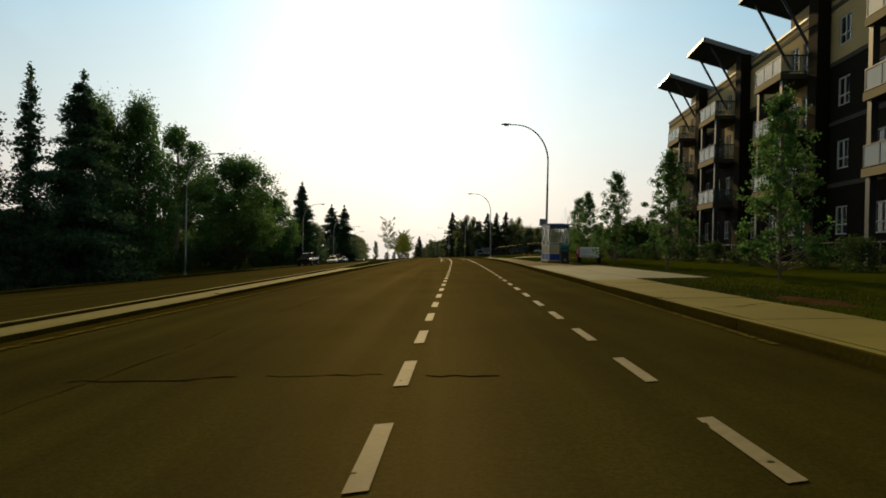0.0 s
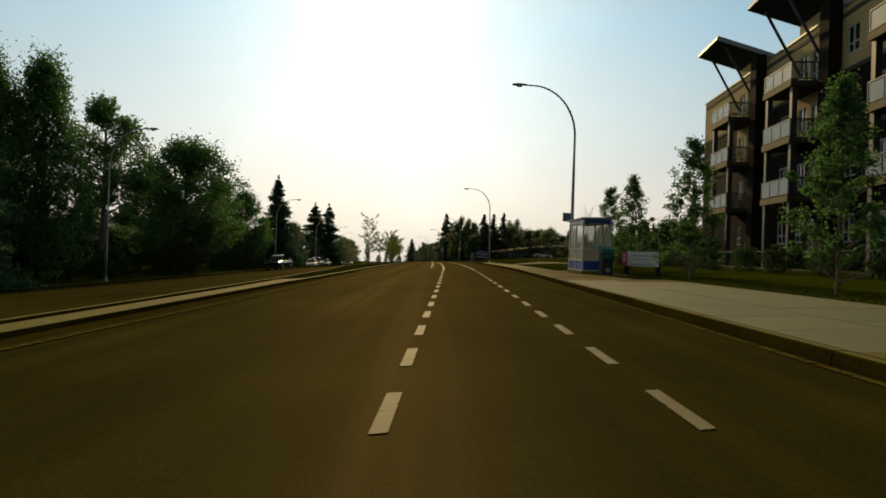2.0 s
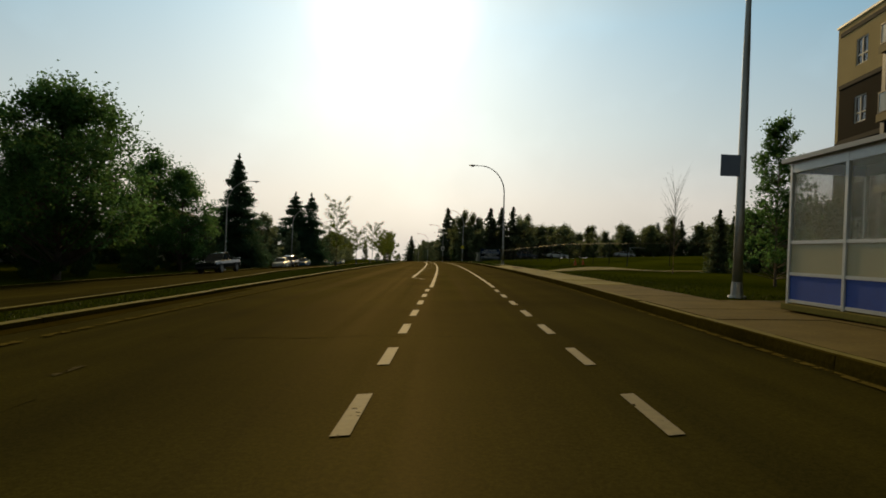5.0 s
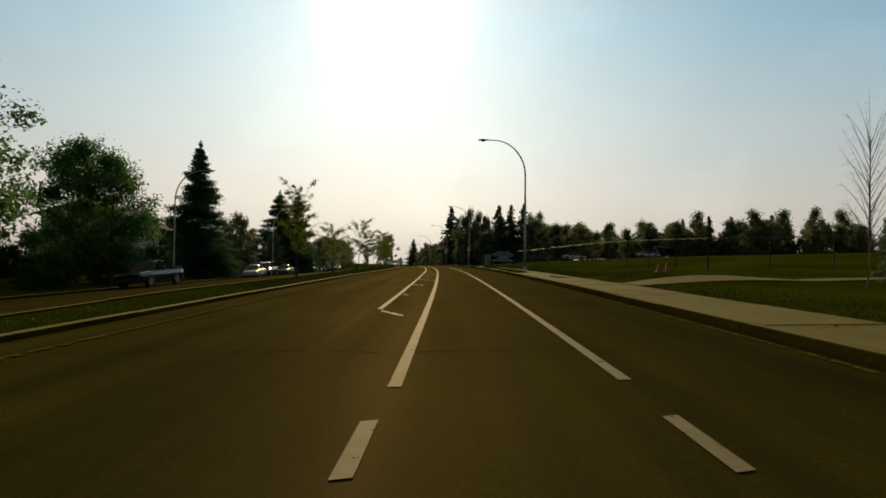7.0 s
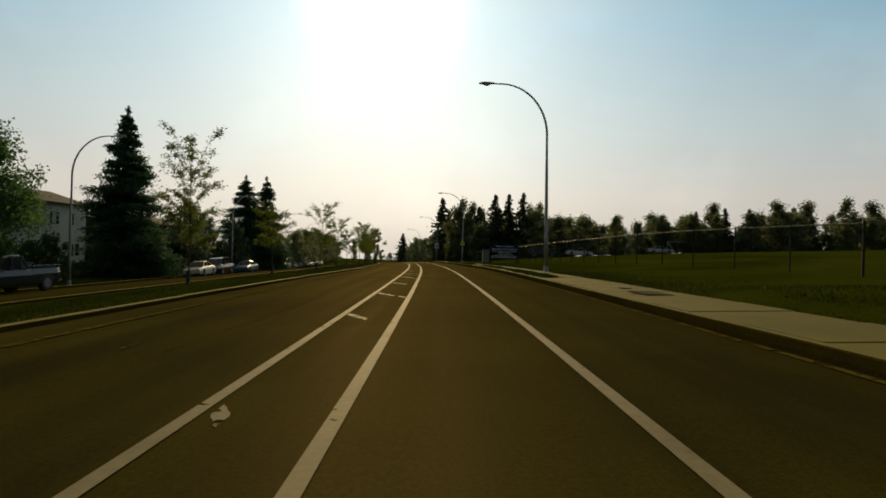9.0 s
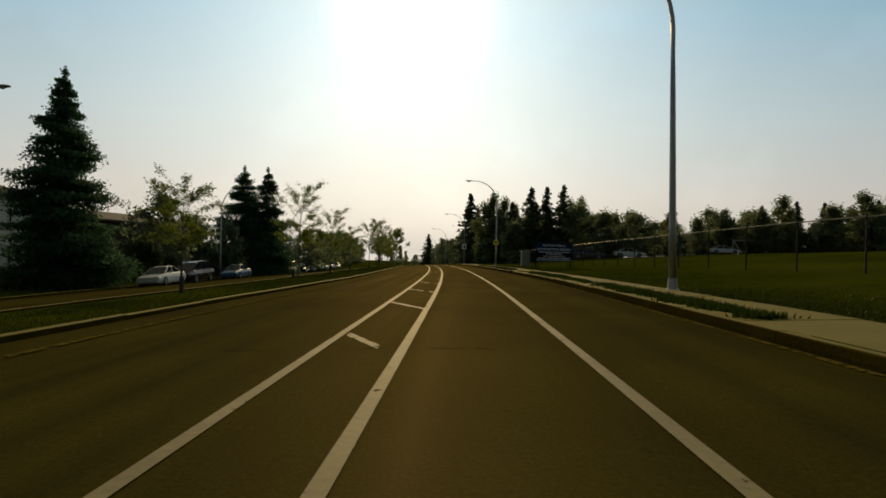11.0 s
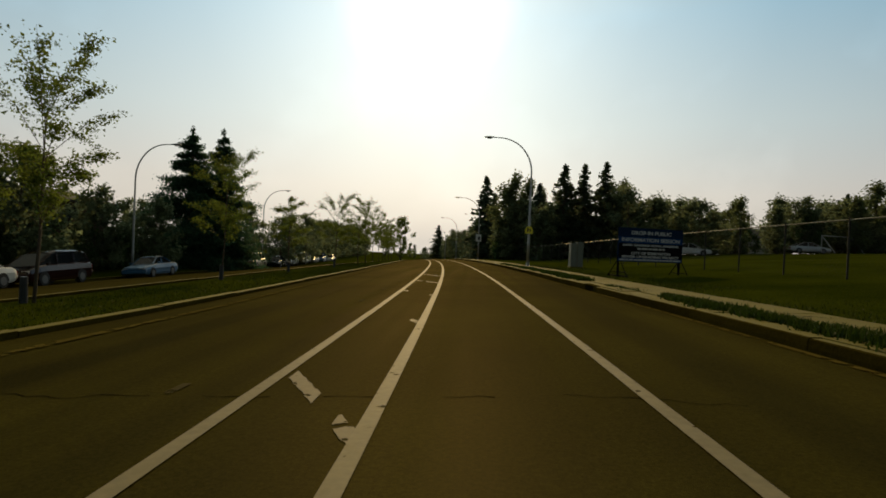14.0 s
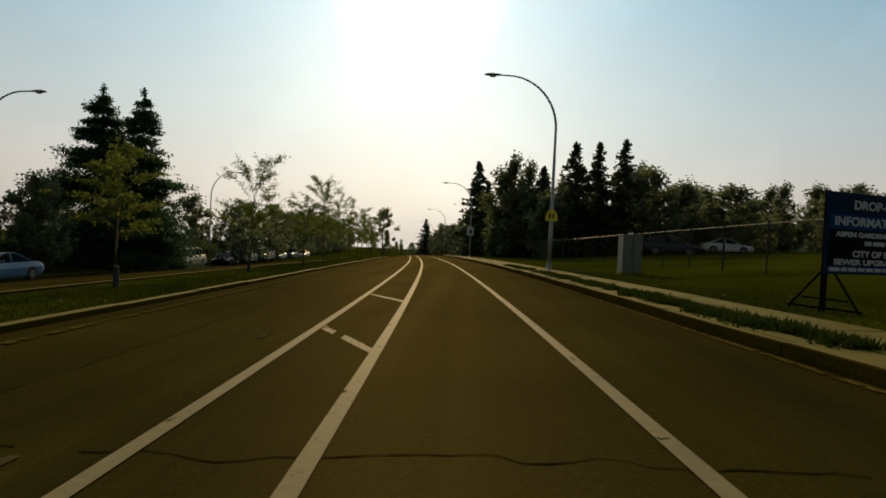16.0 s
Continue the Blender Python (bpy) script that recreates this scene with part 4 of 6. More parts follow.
for i in range(88):
    u = i / 87
    x = 5 + 118 * u + rt.uniform(-1.5, 1.5)
    y = 168 + 10 * math.sin(i * 1.7) + rt.uniform(-4, 6) - 20 * max(0, u - 0.5)
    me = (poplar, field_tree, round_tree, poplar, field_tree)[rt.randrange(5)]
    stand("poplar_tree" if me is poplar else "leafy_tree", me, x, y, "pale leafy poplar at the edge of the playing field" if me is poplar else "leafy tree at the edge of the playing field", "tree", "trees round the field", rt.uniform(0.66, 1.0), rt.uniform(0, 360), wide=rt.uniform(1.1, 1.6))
for i in range(30):
    x = -52 + 3.2 * i + rt.uniform(-2, 2)
    y = 250 + rt.uniform(-20, 90)
    if far_kerb(y) - 3 < x < spine(y) + 9:
        continue
    stand("leafy_tree", (round_tree, field_tree)[i % 2], x, y, "distant leafy tree beside the street", "tree", "distant trees", rt.uniform(0.8, 1.3), rt.uniform(0, 360))
stand("spruce_tree", spruce_far, 16.0, 60.0, "small young spruce on the lawn", "tree", "", 0.29, 30)
stand("bare_tree", bare_tree, 12.3, 56.9, "thin leafless tree on the lawn", "tree", "", 0.68, 10)
stand("spruce_tree", spruce_far2, 19.2, 64.8, "small young spruce on the lawn", "tree", "", 0.31, 80)
# thicket at the end of the apartments
for i, (x, y, me, k) in enumerate(((18.4, 57.5, shrub, 0.95), (18.6, 61, spruce_far, 0.3), (19.6, 59, shrub2, 0.85), (20.8, 61, shrub2, 0.9), (21.3, 58.5, spruce_far2, 0.36), (22.0, 60.5, shrub2, 0.9), (19.0, 62.5, shrub2, 0.8))):
    leafy = me is shrub2 or me is shrub
    stand("shrub" if leafy else "spruce_tree", me, x, y, "dark leafy shrub in the thicket beside the apartments" if leafy else "small dark spruce in the thicket beside the apartments", "shrub" if leafy else "tree", "thicket beside the apartments", k, 57 * i)
# where the street bends out of sight
stand("leafy_tree", loose_tree, -15.2, 213.0, "loose pale leafy tree at the end of the grass median", "tree", "median trees", 1.0, 25)
stand("spruce_tree", spruce_far, -12.4, 300.0, "broad hazy spruce where the street bends away", "tree", "distant trees", 1.05, 60, wide=1.5)
for x, y, k in ((-4.6, 252, 0.86), (-2.4, 246, 0.9), (0.2, 239, 0.95), (-6.8, 270, 0.82), (-0.6, 258, 1.0), (2.6, 232, 0.9), (-9.0, 288, 0.7)):
    stand("leafy_tree", (round_tree, field_tree)[int(y) % 2], x, y, "leafy tree behind the sidewalk where the street bends", "tree", "distant trees", k, y * 29 % 360)
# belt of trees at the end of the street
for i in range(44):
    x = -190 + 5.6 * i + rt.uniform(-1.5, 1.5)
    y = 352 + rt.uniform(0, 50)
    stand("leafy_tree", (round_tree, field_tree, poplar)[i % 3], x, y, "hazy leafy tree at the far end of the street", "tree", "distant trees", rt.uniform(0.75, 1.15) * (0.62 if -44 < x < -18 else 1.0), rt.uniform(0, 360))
for i in range(9):
    stand("leafy_tree", round_tree, -47 - rt.uniform(0, 4), 40 + 4.4 * i, "low leafy tree in the gardens behind the hedge", "tree", "garden trees", rt.uniform(0.5, 0.68), rt.uniform(0, 360))
for i in range(26):
    stand("shrub", (shrub2, shrub)[i % 2], -33.5 - rt.uniform(0, 1.5), 52 + 1.9 * i, "dark leafy shrub in the garden hedge", "shrub", "garden hedge", rt.uniform(0.8, 1.05), rt.uniform(0, 360))

# ---- the apartment building ----
def siding(name, colour, board=0.2):
    m = material(name, colour, 0.85, spread=0.12, grain=12, stain=0.5, bump=0, spec=0.06)
    n, l = m.node_tree.nodes, m.node_tree.links
    co, sp, fr = n.new("ShaderNodeTexCoord"), n.new("ShaderNodeSeparateXYZ"), n.new("ShaderNodeMath")
    l.new(co.outputs["Object"], sp.inputs[0])
    fr.operation = "MODULO"
    fr.inputs[1].default_value = board
    l.new(sp.outputs["Z"], fr.inputs[0])
    bp = n.new("ShaderNodeBump")
    bp.inputs["Strength"].default_value, bp.inputs["Distance"].default_value = 0.4, 0.1
    l.new(fr.outputs[0], bp.inputs["Height"])
    l.new(bp.outputs[0], n["Principled BSDF"].inputs["Normal"])
    return m


TAN = siding("tan_lap_siding", (0.42, 0.33, 0.16))
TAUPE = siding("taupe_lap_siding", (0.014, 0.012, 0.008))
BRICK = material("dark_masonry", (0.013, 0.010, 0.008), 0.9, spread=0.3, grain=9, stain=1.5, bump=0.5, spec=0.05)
CANOPY = material("dark_canopy_soffit", (0.035, 0.042, 0.05), 0.7, spread=0.15, bump=0.05, spec=0.1)
FASCIA = material("pale_metal_fascia", (0.2, 0.22, 0.23), 0.45, 0.3, spread=0.1, bump=0.05)
FRAME_W = material("white_window_frame", (0.5, 0.5, 0.47), 0.6, spread=0.06, bump=0)
BALCONY = material("balcony_fascia_board", (0.065, 0.058, 0.046), 0.8, spread=0.12, bump=0.1, spec=0.08)
WINDOW_GLASS = glass_material("dark_window_glass", (0.02, 0.025, 0.03), 0.08, 0.15)
CURTAIN = material("pale_curtain", (0.5, 0.5, 0.46), 0.9, spread=0.12, grain=3, bump=0.1)
FASCIA_TAN = material("tan_fascia_board", (0.26, 0.21, 0.11), 0.75, spread=0.12, bump=0.05, spec=0.1)
SIDE_GLASS = glass_material("clear_balcony_glass", (0.1, 0.13, 0.13), 0.12, 0.7)
RAIL_GLASS = glass_material("pale_balcony_glass", (0.24, 0.30, 0.29), 0.25, 0.35)


def wall_panel(bm, x0, x1, z0, z1, openings, y0, y1):
    """A wall piece between x0..x1 and z0..z1 with openings (xa, xb, za, zb) cut through."""
    x = x0
    for xa, xb, za, zb in sorted(openings):
        if xa > x:
            box(bm, x, xa, y0, y1, z0, z1)
        if za > z0:
            box(bm, xa, xb, y0, y1, z0, za)
        if zb < z1:
            box(bm, xa, xb, y0, y1, zb, z1)
        x = xb
    if x < x1:
        box(bm, x, x1, y0, y1, z0, z1)


def window_unit(parent, xa, xb, za, zb, y, cols=2, curtain=True, frame_mat=None):
    bm = bmesh.new()
    f = 0.07
    for a, b, c, d in ((xa, xb, za, za + f), (xa, xb, zb - f, zb), (xa, xa + f, za + f, zb - f), (xb - f, xb, za + f, zb - f)):
        box(bm, a, b, y - 0.10, y + 0.02, c, d)
    for k in range(1, cols):
        x = xa + (xb - xa) * k / cols
        box(bm, x - 0.035, x + 0.035, y - 0.09, y + 0.015, za + f, zb - f)
    box(bm, xa + f, xb - f, y - 0.088, y + 0.012, za + (zb - za) * 0.36 - 0.03, za + (zb - za) * 0.36 + 0.03)
    bmesh.ops.remove_doubles(bm, verts=bm.verts, dist=0.0005)
    win = part("window", bm, frame_mat or FRAME_W, parent)
    bm = bmesh.new()
    box(bm, xa + f, xb - f, y - 0.06, y - 0.045, za + f, zb - f)
    part("pane", bm, WINDOW_GLASS, win)
    if curtain:
        bm = bmesh.new()
        xc = xa + (xb - xa) * random.choice((0.3, 0.45, 0.6, 0.95))
        n = 8
        vs = []
        for i in range(n + 1):
            x = xa + f + (xc - xa - f) * i / n
            vs.append([bm.verts.new((x, y - 0.26 + 0.04 * (i % 2), z)) for z in (za + f, zb - f)])
        for a, b in zip(vs, vs[1:]):
            bm.faces.new((a[0], b[0], b[1], a[1]))
        part("curtain", bm, CURTAIN, win, "pale drawn curtain")


def apartment_building():
    ob = thing("apartment_building", pose(19.82, 14.05, 1.45, 0, 0, 84.3), "four-storey apartment building in tan and dark siding with glass balconies", "building")
    L, D = 50.0, 16.0
    floors = (0.0, 3.6, 7.05, 10.4, 13.6)
    cols = (10.2, 21.6, 32.1, 41.2)
    rnd = random.Random(3)
    for s in range(4):
        z0, z1 = floors[s], floors[s + 1]
        pieces = []
        x = 0.0
        for c in cols:
            pieces += [(x, c - 2.0, False), (c - 2.0, c + 1.9, True)]
            x = c + 1.9
        pieces.append((x, L, False))
        for xa, xb, bay in pieces:
            ops = []
            if bay:
                ops = [(xa + 0.5, xa + 2.1, z0 + 0.12, z0 + 2.35), (xa + 2.6, xa + 3.6, z0 + 0.9, z0 + 2.35)]
            else:
                w = xb - xa
                if w > 3.5:
                    ops = [(xa + w * 0.18, xa + w * 0.18 + 1.1, z0 + 0.85, z0 + 2.4), (xa + w * 0.62, xa + w * 0.62 + 1.1, z0 + 0.85, z0 + 2.4)]
                elif w > 2:
                    ops = [(xa + w / 2 - 0.55, xa + w / 2 + 0.55, z0 + 0.85, z0 + 2.4)]
            bm = bmesh.new()
            wall_panel(bm, xa, xb, z0, z1, ops, -0.3, 0.0)
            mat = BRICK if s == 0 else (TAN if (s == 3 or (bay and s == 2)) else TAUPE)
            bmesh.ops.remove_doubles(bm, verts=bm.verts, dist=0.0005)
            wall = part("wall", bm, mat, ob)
            for o in ops:
                window_unit(wall, *o, -0.06, 2 if o[1] - o[0] < 1.5 else 3, rnd.random() < (0.1, 0.4, 0.8, 0.85)[s])
        bm = bmesh.new()
        box(bm, 0, L, -0.02, 0.05, z1 - 0.14, z1 + 0.1)
        part("band", bm, BALCONY, ob)
        bm = bmesh.new()
        box(bm, 0.1, L - 0.1, -D + 0.1, -0.31, z0 - 0.1, z0 + 0.1)
        part("floor_slab", bm, BALCONY, ob)
    # ends, back and roof
    for xa, xb, nm in ((-0.3, 0.0, "end_wall"), (L, L + 0.3, "end_wall")):
        for z0, z1, mat in ((-1.2, 7.05, TAUPE), (7.05, 14.05, TAN)):
            bm = bmesh.new()
            ops = []
            box(bm, xa, xb, -D, 0, z0, z1)
            part(nm, bm, mat, ob)
    bm = bmesh.new()
    box(bm, 0, L, -D - 0.3, -D, -1.2, 14.05)
    part("back_wall", bm, TAUPE, ob)
    bm = bmesh.new()
    box(bm, 0, L, -D, -0.3, 13.6, 13.8)
    part("roof", bm, CANOPY, ob)
    bm = bmesh.new()
    box(bm, 0, L, -0.3, 0.0, 13.6, 14.05)
    part("parapet", bm, TAN, ob)
    bm = bmesh.new()
    box(bm, -0.35, L + 0.35, -0.36, 0.08, 14.05, 14.17)
    part("coping", bm, FASCIA, ob)
    for c in cols:
        # dark pier beside each stack of balconies
        bm = bmesh.new()
        box(bm, c - 3.0, c - 2.02, 0.052, 0.75, -1.2, 14.6)
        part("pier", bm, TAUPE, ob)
        deep, half = 2.1, 1.72
        for s in (1, 2, 3):
            z = floors[s]
            bm = bmesh.new()
            box(bm, c - half, c + half, 0.052, deep, z - 0.34, z - 0.02, 0.015)
            bal = part("balcony", bm, BALCONY, ob)
            bm = bmesh.new()
            box(bm, c - half - 0.03, c + half + 0.03, deep + 0.002, deep + 0.035, z - 0.36, z + 0.02)
            part("fascia", bm, FASCIA_TAN, bal, "pale tan fascia board")
            for a, b, p, q in ((c - half, c + half, deep - 0.07, deep), (c - half, c - half + 0.07, 0.06, deep - 0.07), (c + half - 0.07, c + half, 0.06, deep - 0.07)):
                for za, zb in ((z + 1.02, z + 1.09), (z + 0.08, z + 0.12)):
                    bm = bmesh.new()
                    box(bm, a, b, p, q, za, zb)
                    part("rail", bm, DARK_STEEL, bal)
            posts = [(x, deep - 0.035) for x in (c - half + 0.035, c - half / 3, c + half / 3, c + half - 0.035)] + [(x, deep / 2) for x in (c - half + 0.035, c + half - 0.035)]
            for x, y in posts:
                bm = bmesh.new()
                box(bm, x - 0.025, x + 0.025, y - 0.025, y + 0.025, z - 0.02, z + 1.02)
                part("rail_post", bm, DARK_STEEL, bal)
            for k in range(3):
                x = c - half + 0.06 + k * (2 * half - 0.06) / 3
                bm = bmesh.new()
                box(bm, x, x + (2 * half - 0.06) / 3 - 0.06, deep - 0.04, deep - 0.028, z + 0.125, z + 1.015)
                part("glass_panel", bm, RAIL_GLASS, bal)
            for x in (c - half + 0.028, c + half - 0.04):
                for ya, yb in ((0.1, deep / 2 - 0.04), (deep / 2 + 0.04, deep - 0.1)):
                    bm = bmesh.new()
                    box(bm, x, x + 0.012, ya, yb, z + 0.125, z + 1.015)
                    part("glass_panel", bm, SIDE_GLASS, bal)
        for x in (c - half + 0.2, c + half - 0.2):
            bm = bmesh.new()
            box(bm, x - 0.15, x + 0.15, deep - 0.42, deep - 0.12, -1.2, floors[3] - 0.34)
            part("post", bm, DARK_STEEL, ob)
        # rising canopy on raking struts
        tilt = Matrix.Translation((c, 0, 15.0)) @ Matrix.Rotation(radians(18), 4, "X")
        bm = bmesh.new()
        box(bm, -1.9, 1.9, -0.9, 3.3, 0.0, 0.2, 0.0, tilt)
        can = part("canopy", bm, CANOPY, ob)
        bm = bmesh.new()
        box(bm, -1.95, 1.95, 3.3, 3.36, -0.03, 0.3, 0.0, tilt)
        box(bm, -1.96, -1.9, -0.9, 3.3, -0.03, 0.3, 0.0, tilt)
        box(bm, 1.9, 1.96, -0.9, 3.3, -0.03, 0.3, 0.0, tilt)
        part("fascia", bm, FASCIA, can)
        for x in (-1.35, 1.35):
            bm = bmesh.new()
            rod(bm, (c + x, 0.08, floors[3] + 1.15), (c + x, 2.35, 15.74), 0.09, 0.09, 8)
            part("strut", bm, DARK_STEEL, ob)
        bm = bmesh.new()
        box(bm, c - 1.75, c + 1.75, -1.2, -0.02, 14.18, 14.9)
        part("upstand", bm, TAN, ob)
    bm = bmesh.new()
    box(bm, 0, L, -0.34, 0.03, -1.2, 0.0)
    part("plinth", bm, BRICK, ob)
    return ob


building = apartment_building()
for i in range(13):
    x, y = 18.0 - 0.12 * (50 - (20 + i * 3.4)) * 0.8 + random.uniform(-0.8, 0.4), 20 + i * 3.4
    stand("shrub", (small_shrub, shrub)[i % 2], x - 0.6, y, "leafy shrub planted before the apartment building", "shrub", "foundation planting", (0.75, 0.42)[i % 2], 67 * i)
fence_g = thing("garden_fence", pose(0, 0, 0), "low dark metal garden fence before the apartments", "fence")
for i in range(24):
    a, b = 16 + 2.0 * i, 18 + 2.0 * i
    xa, xb = 17.0 + 0.1 * (a - 50) * 1.0 + 1.2, 17.0 + 0.1 * (b - 50) + 1.2
    za, zb = land(xa, a) + 0.12, land(xb, b) + 0.12
    bm = bmesh.new()
    box(bm, xa - 0.03, xa + 0.03, a - 0.03, a + 0.03, za, za + 1.1)
    part("post", bm, DARK_STEEL, fence_g)
    bm = bmesh.new()
    rod(bm, (xa, a, za + 1.02), (xb, b, zb + 1.02), 0.025, sides=6)
    rod(bm, (xa, a, za + 0.15), (xb, b, zb + 0.15), 0.025, sides=6)
    part("rail", bm, DARK_STEEL, fence_g)

# ---- the bus stop ----
DUSTY_GLASS = glass_material("dusty_lower_glass", (0.62, 0.58, 0.38), 0.35, 0.45)
BLUE = material("blue_painted_panel", (0.02, 0.07, 0.36), 0.45, spread=0.15, bump=0.05)
ALU = material("brushed_aluminium_frame", (0.55, 0.56, 0.55), 0.45, 0.4, spread=0.1, grain=30, bump=0.04)
SHELTER_GLASS = glass_material("dusty_shelter_glass", (0.55, 0.54, 0.42), 0.12, 0.76)
TEAL = material("teal_plastic", (0.02, 0.16, 0.14), 0.45, spread=0.12, bump=0.04)
BLACK = material("black_plastic", (0.02, 0.024, 0.024), 0.5, spread=0.2, bump=0.05)
WHITE = material("white_sign_face", (0.72, 0.72, 0.68), 0.5, spread=0.05, grain=4, bump=0)
RED = material("red_sign_face", (0.5, 0.03, 0.03), 0.45, spread=0.1, bump=0)
GREY_TXT = material("grey_lettering", (0.25, 0.26, 0.26), 0.6, spread=0.05, bump=0)
TIMBER = material("dark_bench_timber", (0.07, 0.05, 0.035), 0.75, spread=0.3, grain=10, stain=3, bump=0.2)


def bus_shelter():
    x0, y0, w, d, h = 6.55, 35.65, 1.25, 2.6, 2.35
    ob = thing("bus_shelter", pose(x0, y0, land(7.2, 37) + 0.15), "glass bus shelter with aluminium frame and blue lower panels", "bus shelter")
    t = 0.06
    bm = bmesh.new()
    box(bm, -0.05, w + 0.05, -0.05, d + 0.05, 0, 0.1, 0.01)
    part("plinth", bm, CONCRETE, ob)
    for x in (0, w - t):
        for y in (0, d / 2 - t / 2, d - t):
            bm = bmesh.new()
            box(bm, x, x + t, y, y + t, 0.1, h, 0.006)
            part("post", bm, ALU, ob)
    for z in (0.12, 0.55, 1.05, h - 0.16):
        hh = 0.05 if z < h - 0.2 else 0.16
        for x in (0.005, w - t + 0.005):
            for ya, yb in ((t, d / 2 - t / 2), (d / 2 + t / 2, d - t)):
                bm = bmesh.new()
                box(bm, x, x + t - 0.01, ya, yb, z, z + hh)
                part("rail", bm, ALU, ob)
        for y in (0.005, d - t + 0.005):
            bm = bmesh.new()
            box(bm, t, w - t, y, y + t - 0.01, z, z + hh)
            part("rail", bm, ALU if z < 2 else BLUE, ob)
    for x in (0.025, w - 0.04):
        for ya, yb in ((t, d / 2 - t / 2), (d / 2 + t / 2, d - t)):
            for za, zb, mat, nm in ((0.17, 0.55, BLUE, "lower_panel"), (0.6, 1.05, DUSTY_GLASS, "pane"), (1.1, h - 0.16, SHELTER_GLASS, "pane")):
                bm = bmesh.new()
                box(bm, x, x + 0.012, ya, yb, za, zb)
                part(nm, bm, mat, ob)
    for y in (0.025, d - 0.04):
        for za, zb, mat, nm in ((0.17, 0.55, BLUE, "lower_panel"), (0.6, 1.05, DUSTY_GLASS, "pane"), (1.1, h - 0.16, SHELTER_GLASS, "pane")):
            bm = bmesh.new()
            box(bm, t, w - t, y, y + 0.012, za, zb)
            part(nm, bm, mat, ob)
    bm = bmesh.new()
    vs = [bm.verts.new(p) for p in ((-0.09, -0.1, h), (w + 0.09, -0.1, h), (w + 0.09, d + 0.1, h), (-0.09, d + 0.1, h),
                                    (-0.09, -0.1, h + 0.07), (w + 0.09, -0.1, h + 0.07), (w + 0.09, d + 0.1, h + 0.07), (-0.09, d + 0.1, h + 0.07),
                                    (w / 2, -0.05, h + 0.1), (w / 2, d + 0.05, h + 0.1))]
    for f in ((3, 2, 1, 0), (0, 1, 5, 4), (1, 2, 6, 5), (2, 3, 7, 6), (3, 0, 4, 7), (4, 5, 8), (5, 6, 9, 8), (6, 7, 9), (7, 4, 8, 9)):
        bm.faces.new([vs[i] for i in f])
    part("roof", bm, FASCIA, ob, "pale sheet metal roof")
    bm = bmesh.new()
    box(bm, w - 0.45, w - 0.1, 0.2, d - 0.2, 0.48, 0.53, 0.01)
    box(bm, w - 0.3, w - 0.24, 0.35, 0.41, 0.1, 0.48)
    box(bm, w - 0.3, w - 0.24, d - 0.41, d - 0.35, 0.1, 0.48)
    part("seat", bm, TIMBER, ob)
    return ob


bus_shelter()


def litter_bin():
    ob = thing("litter_bin", pose(7.3, 34.7, land(7.3, 34.7) + 0.148, 0, 0, 4), "black litter bin with a teal slanted lid", "litter bin")
    bm = bmesh.new()
    box(bm, -0.23, 0.23, -0.23, 0.23, 0.0, 0.92, 0.03)
    part("body", bm, BLACK, ob)
    bm = bmesh.new()
    for x0, x1 in ((-0.25, 0.25),):
        a = [bm.verts.new(p) for p in ((x0, -0.25, 0.925), (x1, -0.25, 0.925), (x1, 0.25, 0.925), (x0, 0.25, 0.925), (x0, -0.2, 1.07), (x1, -0.2, 1.07), (x1, 0.24, 1.2), (x0, 0.24, 1.2))]
        for f in ((3, 2, 1, 0), (0, 1, 5, 4), (1, 2, 6, 5), (2, 3, 7, 6), (3, 0, 4, 7), (4, 5, 6, 7)):
            bm.faces.new([a[i] for i in f])
    part("lid", bm, TEAL, ob, "teal slanted plastic lid")
    bm = bmesh.new()
    for k in range(20):
        a0, a1 = 2 * math.pi * k / 20, 2 * math.pi * (k + 1) / 20
        q = [bm.verts.new((math.cos(a) * r, -0.234, 0.2 + math.sin(a) * r)) for a, r in ((a0, 0.055), (a1, 0.055), (a1, 0.08), (a0, 0.08))]
        bm.faces.new(q)
    part("emblem", bm, WHITE, ob, "white ring emblem")
    bm = bmesh.new()
    box(bm, -0.17, 0.17, -0.262, -0.231, 0.7, 0.86, 0.01)
    part("slot_flap", bm, TEAL, ob)


litter_bin()


def text_bars(parent, x0, x1, y, z, h, mat, rnd, gap=0.05):
    x = x0
    while x < x1:
        w = min(rnd.uniform(2.2, 5.0) * h, x1 - x)
        bm = bmesh.new()
        box(bm, x, x + w, y - 0.004, y, z, z + h)
        part("text_bar", bm, mat, parent)
        x += w + gap


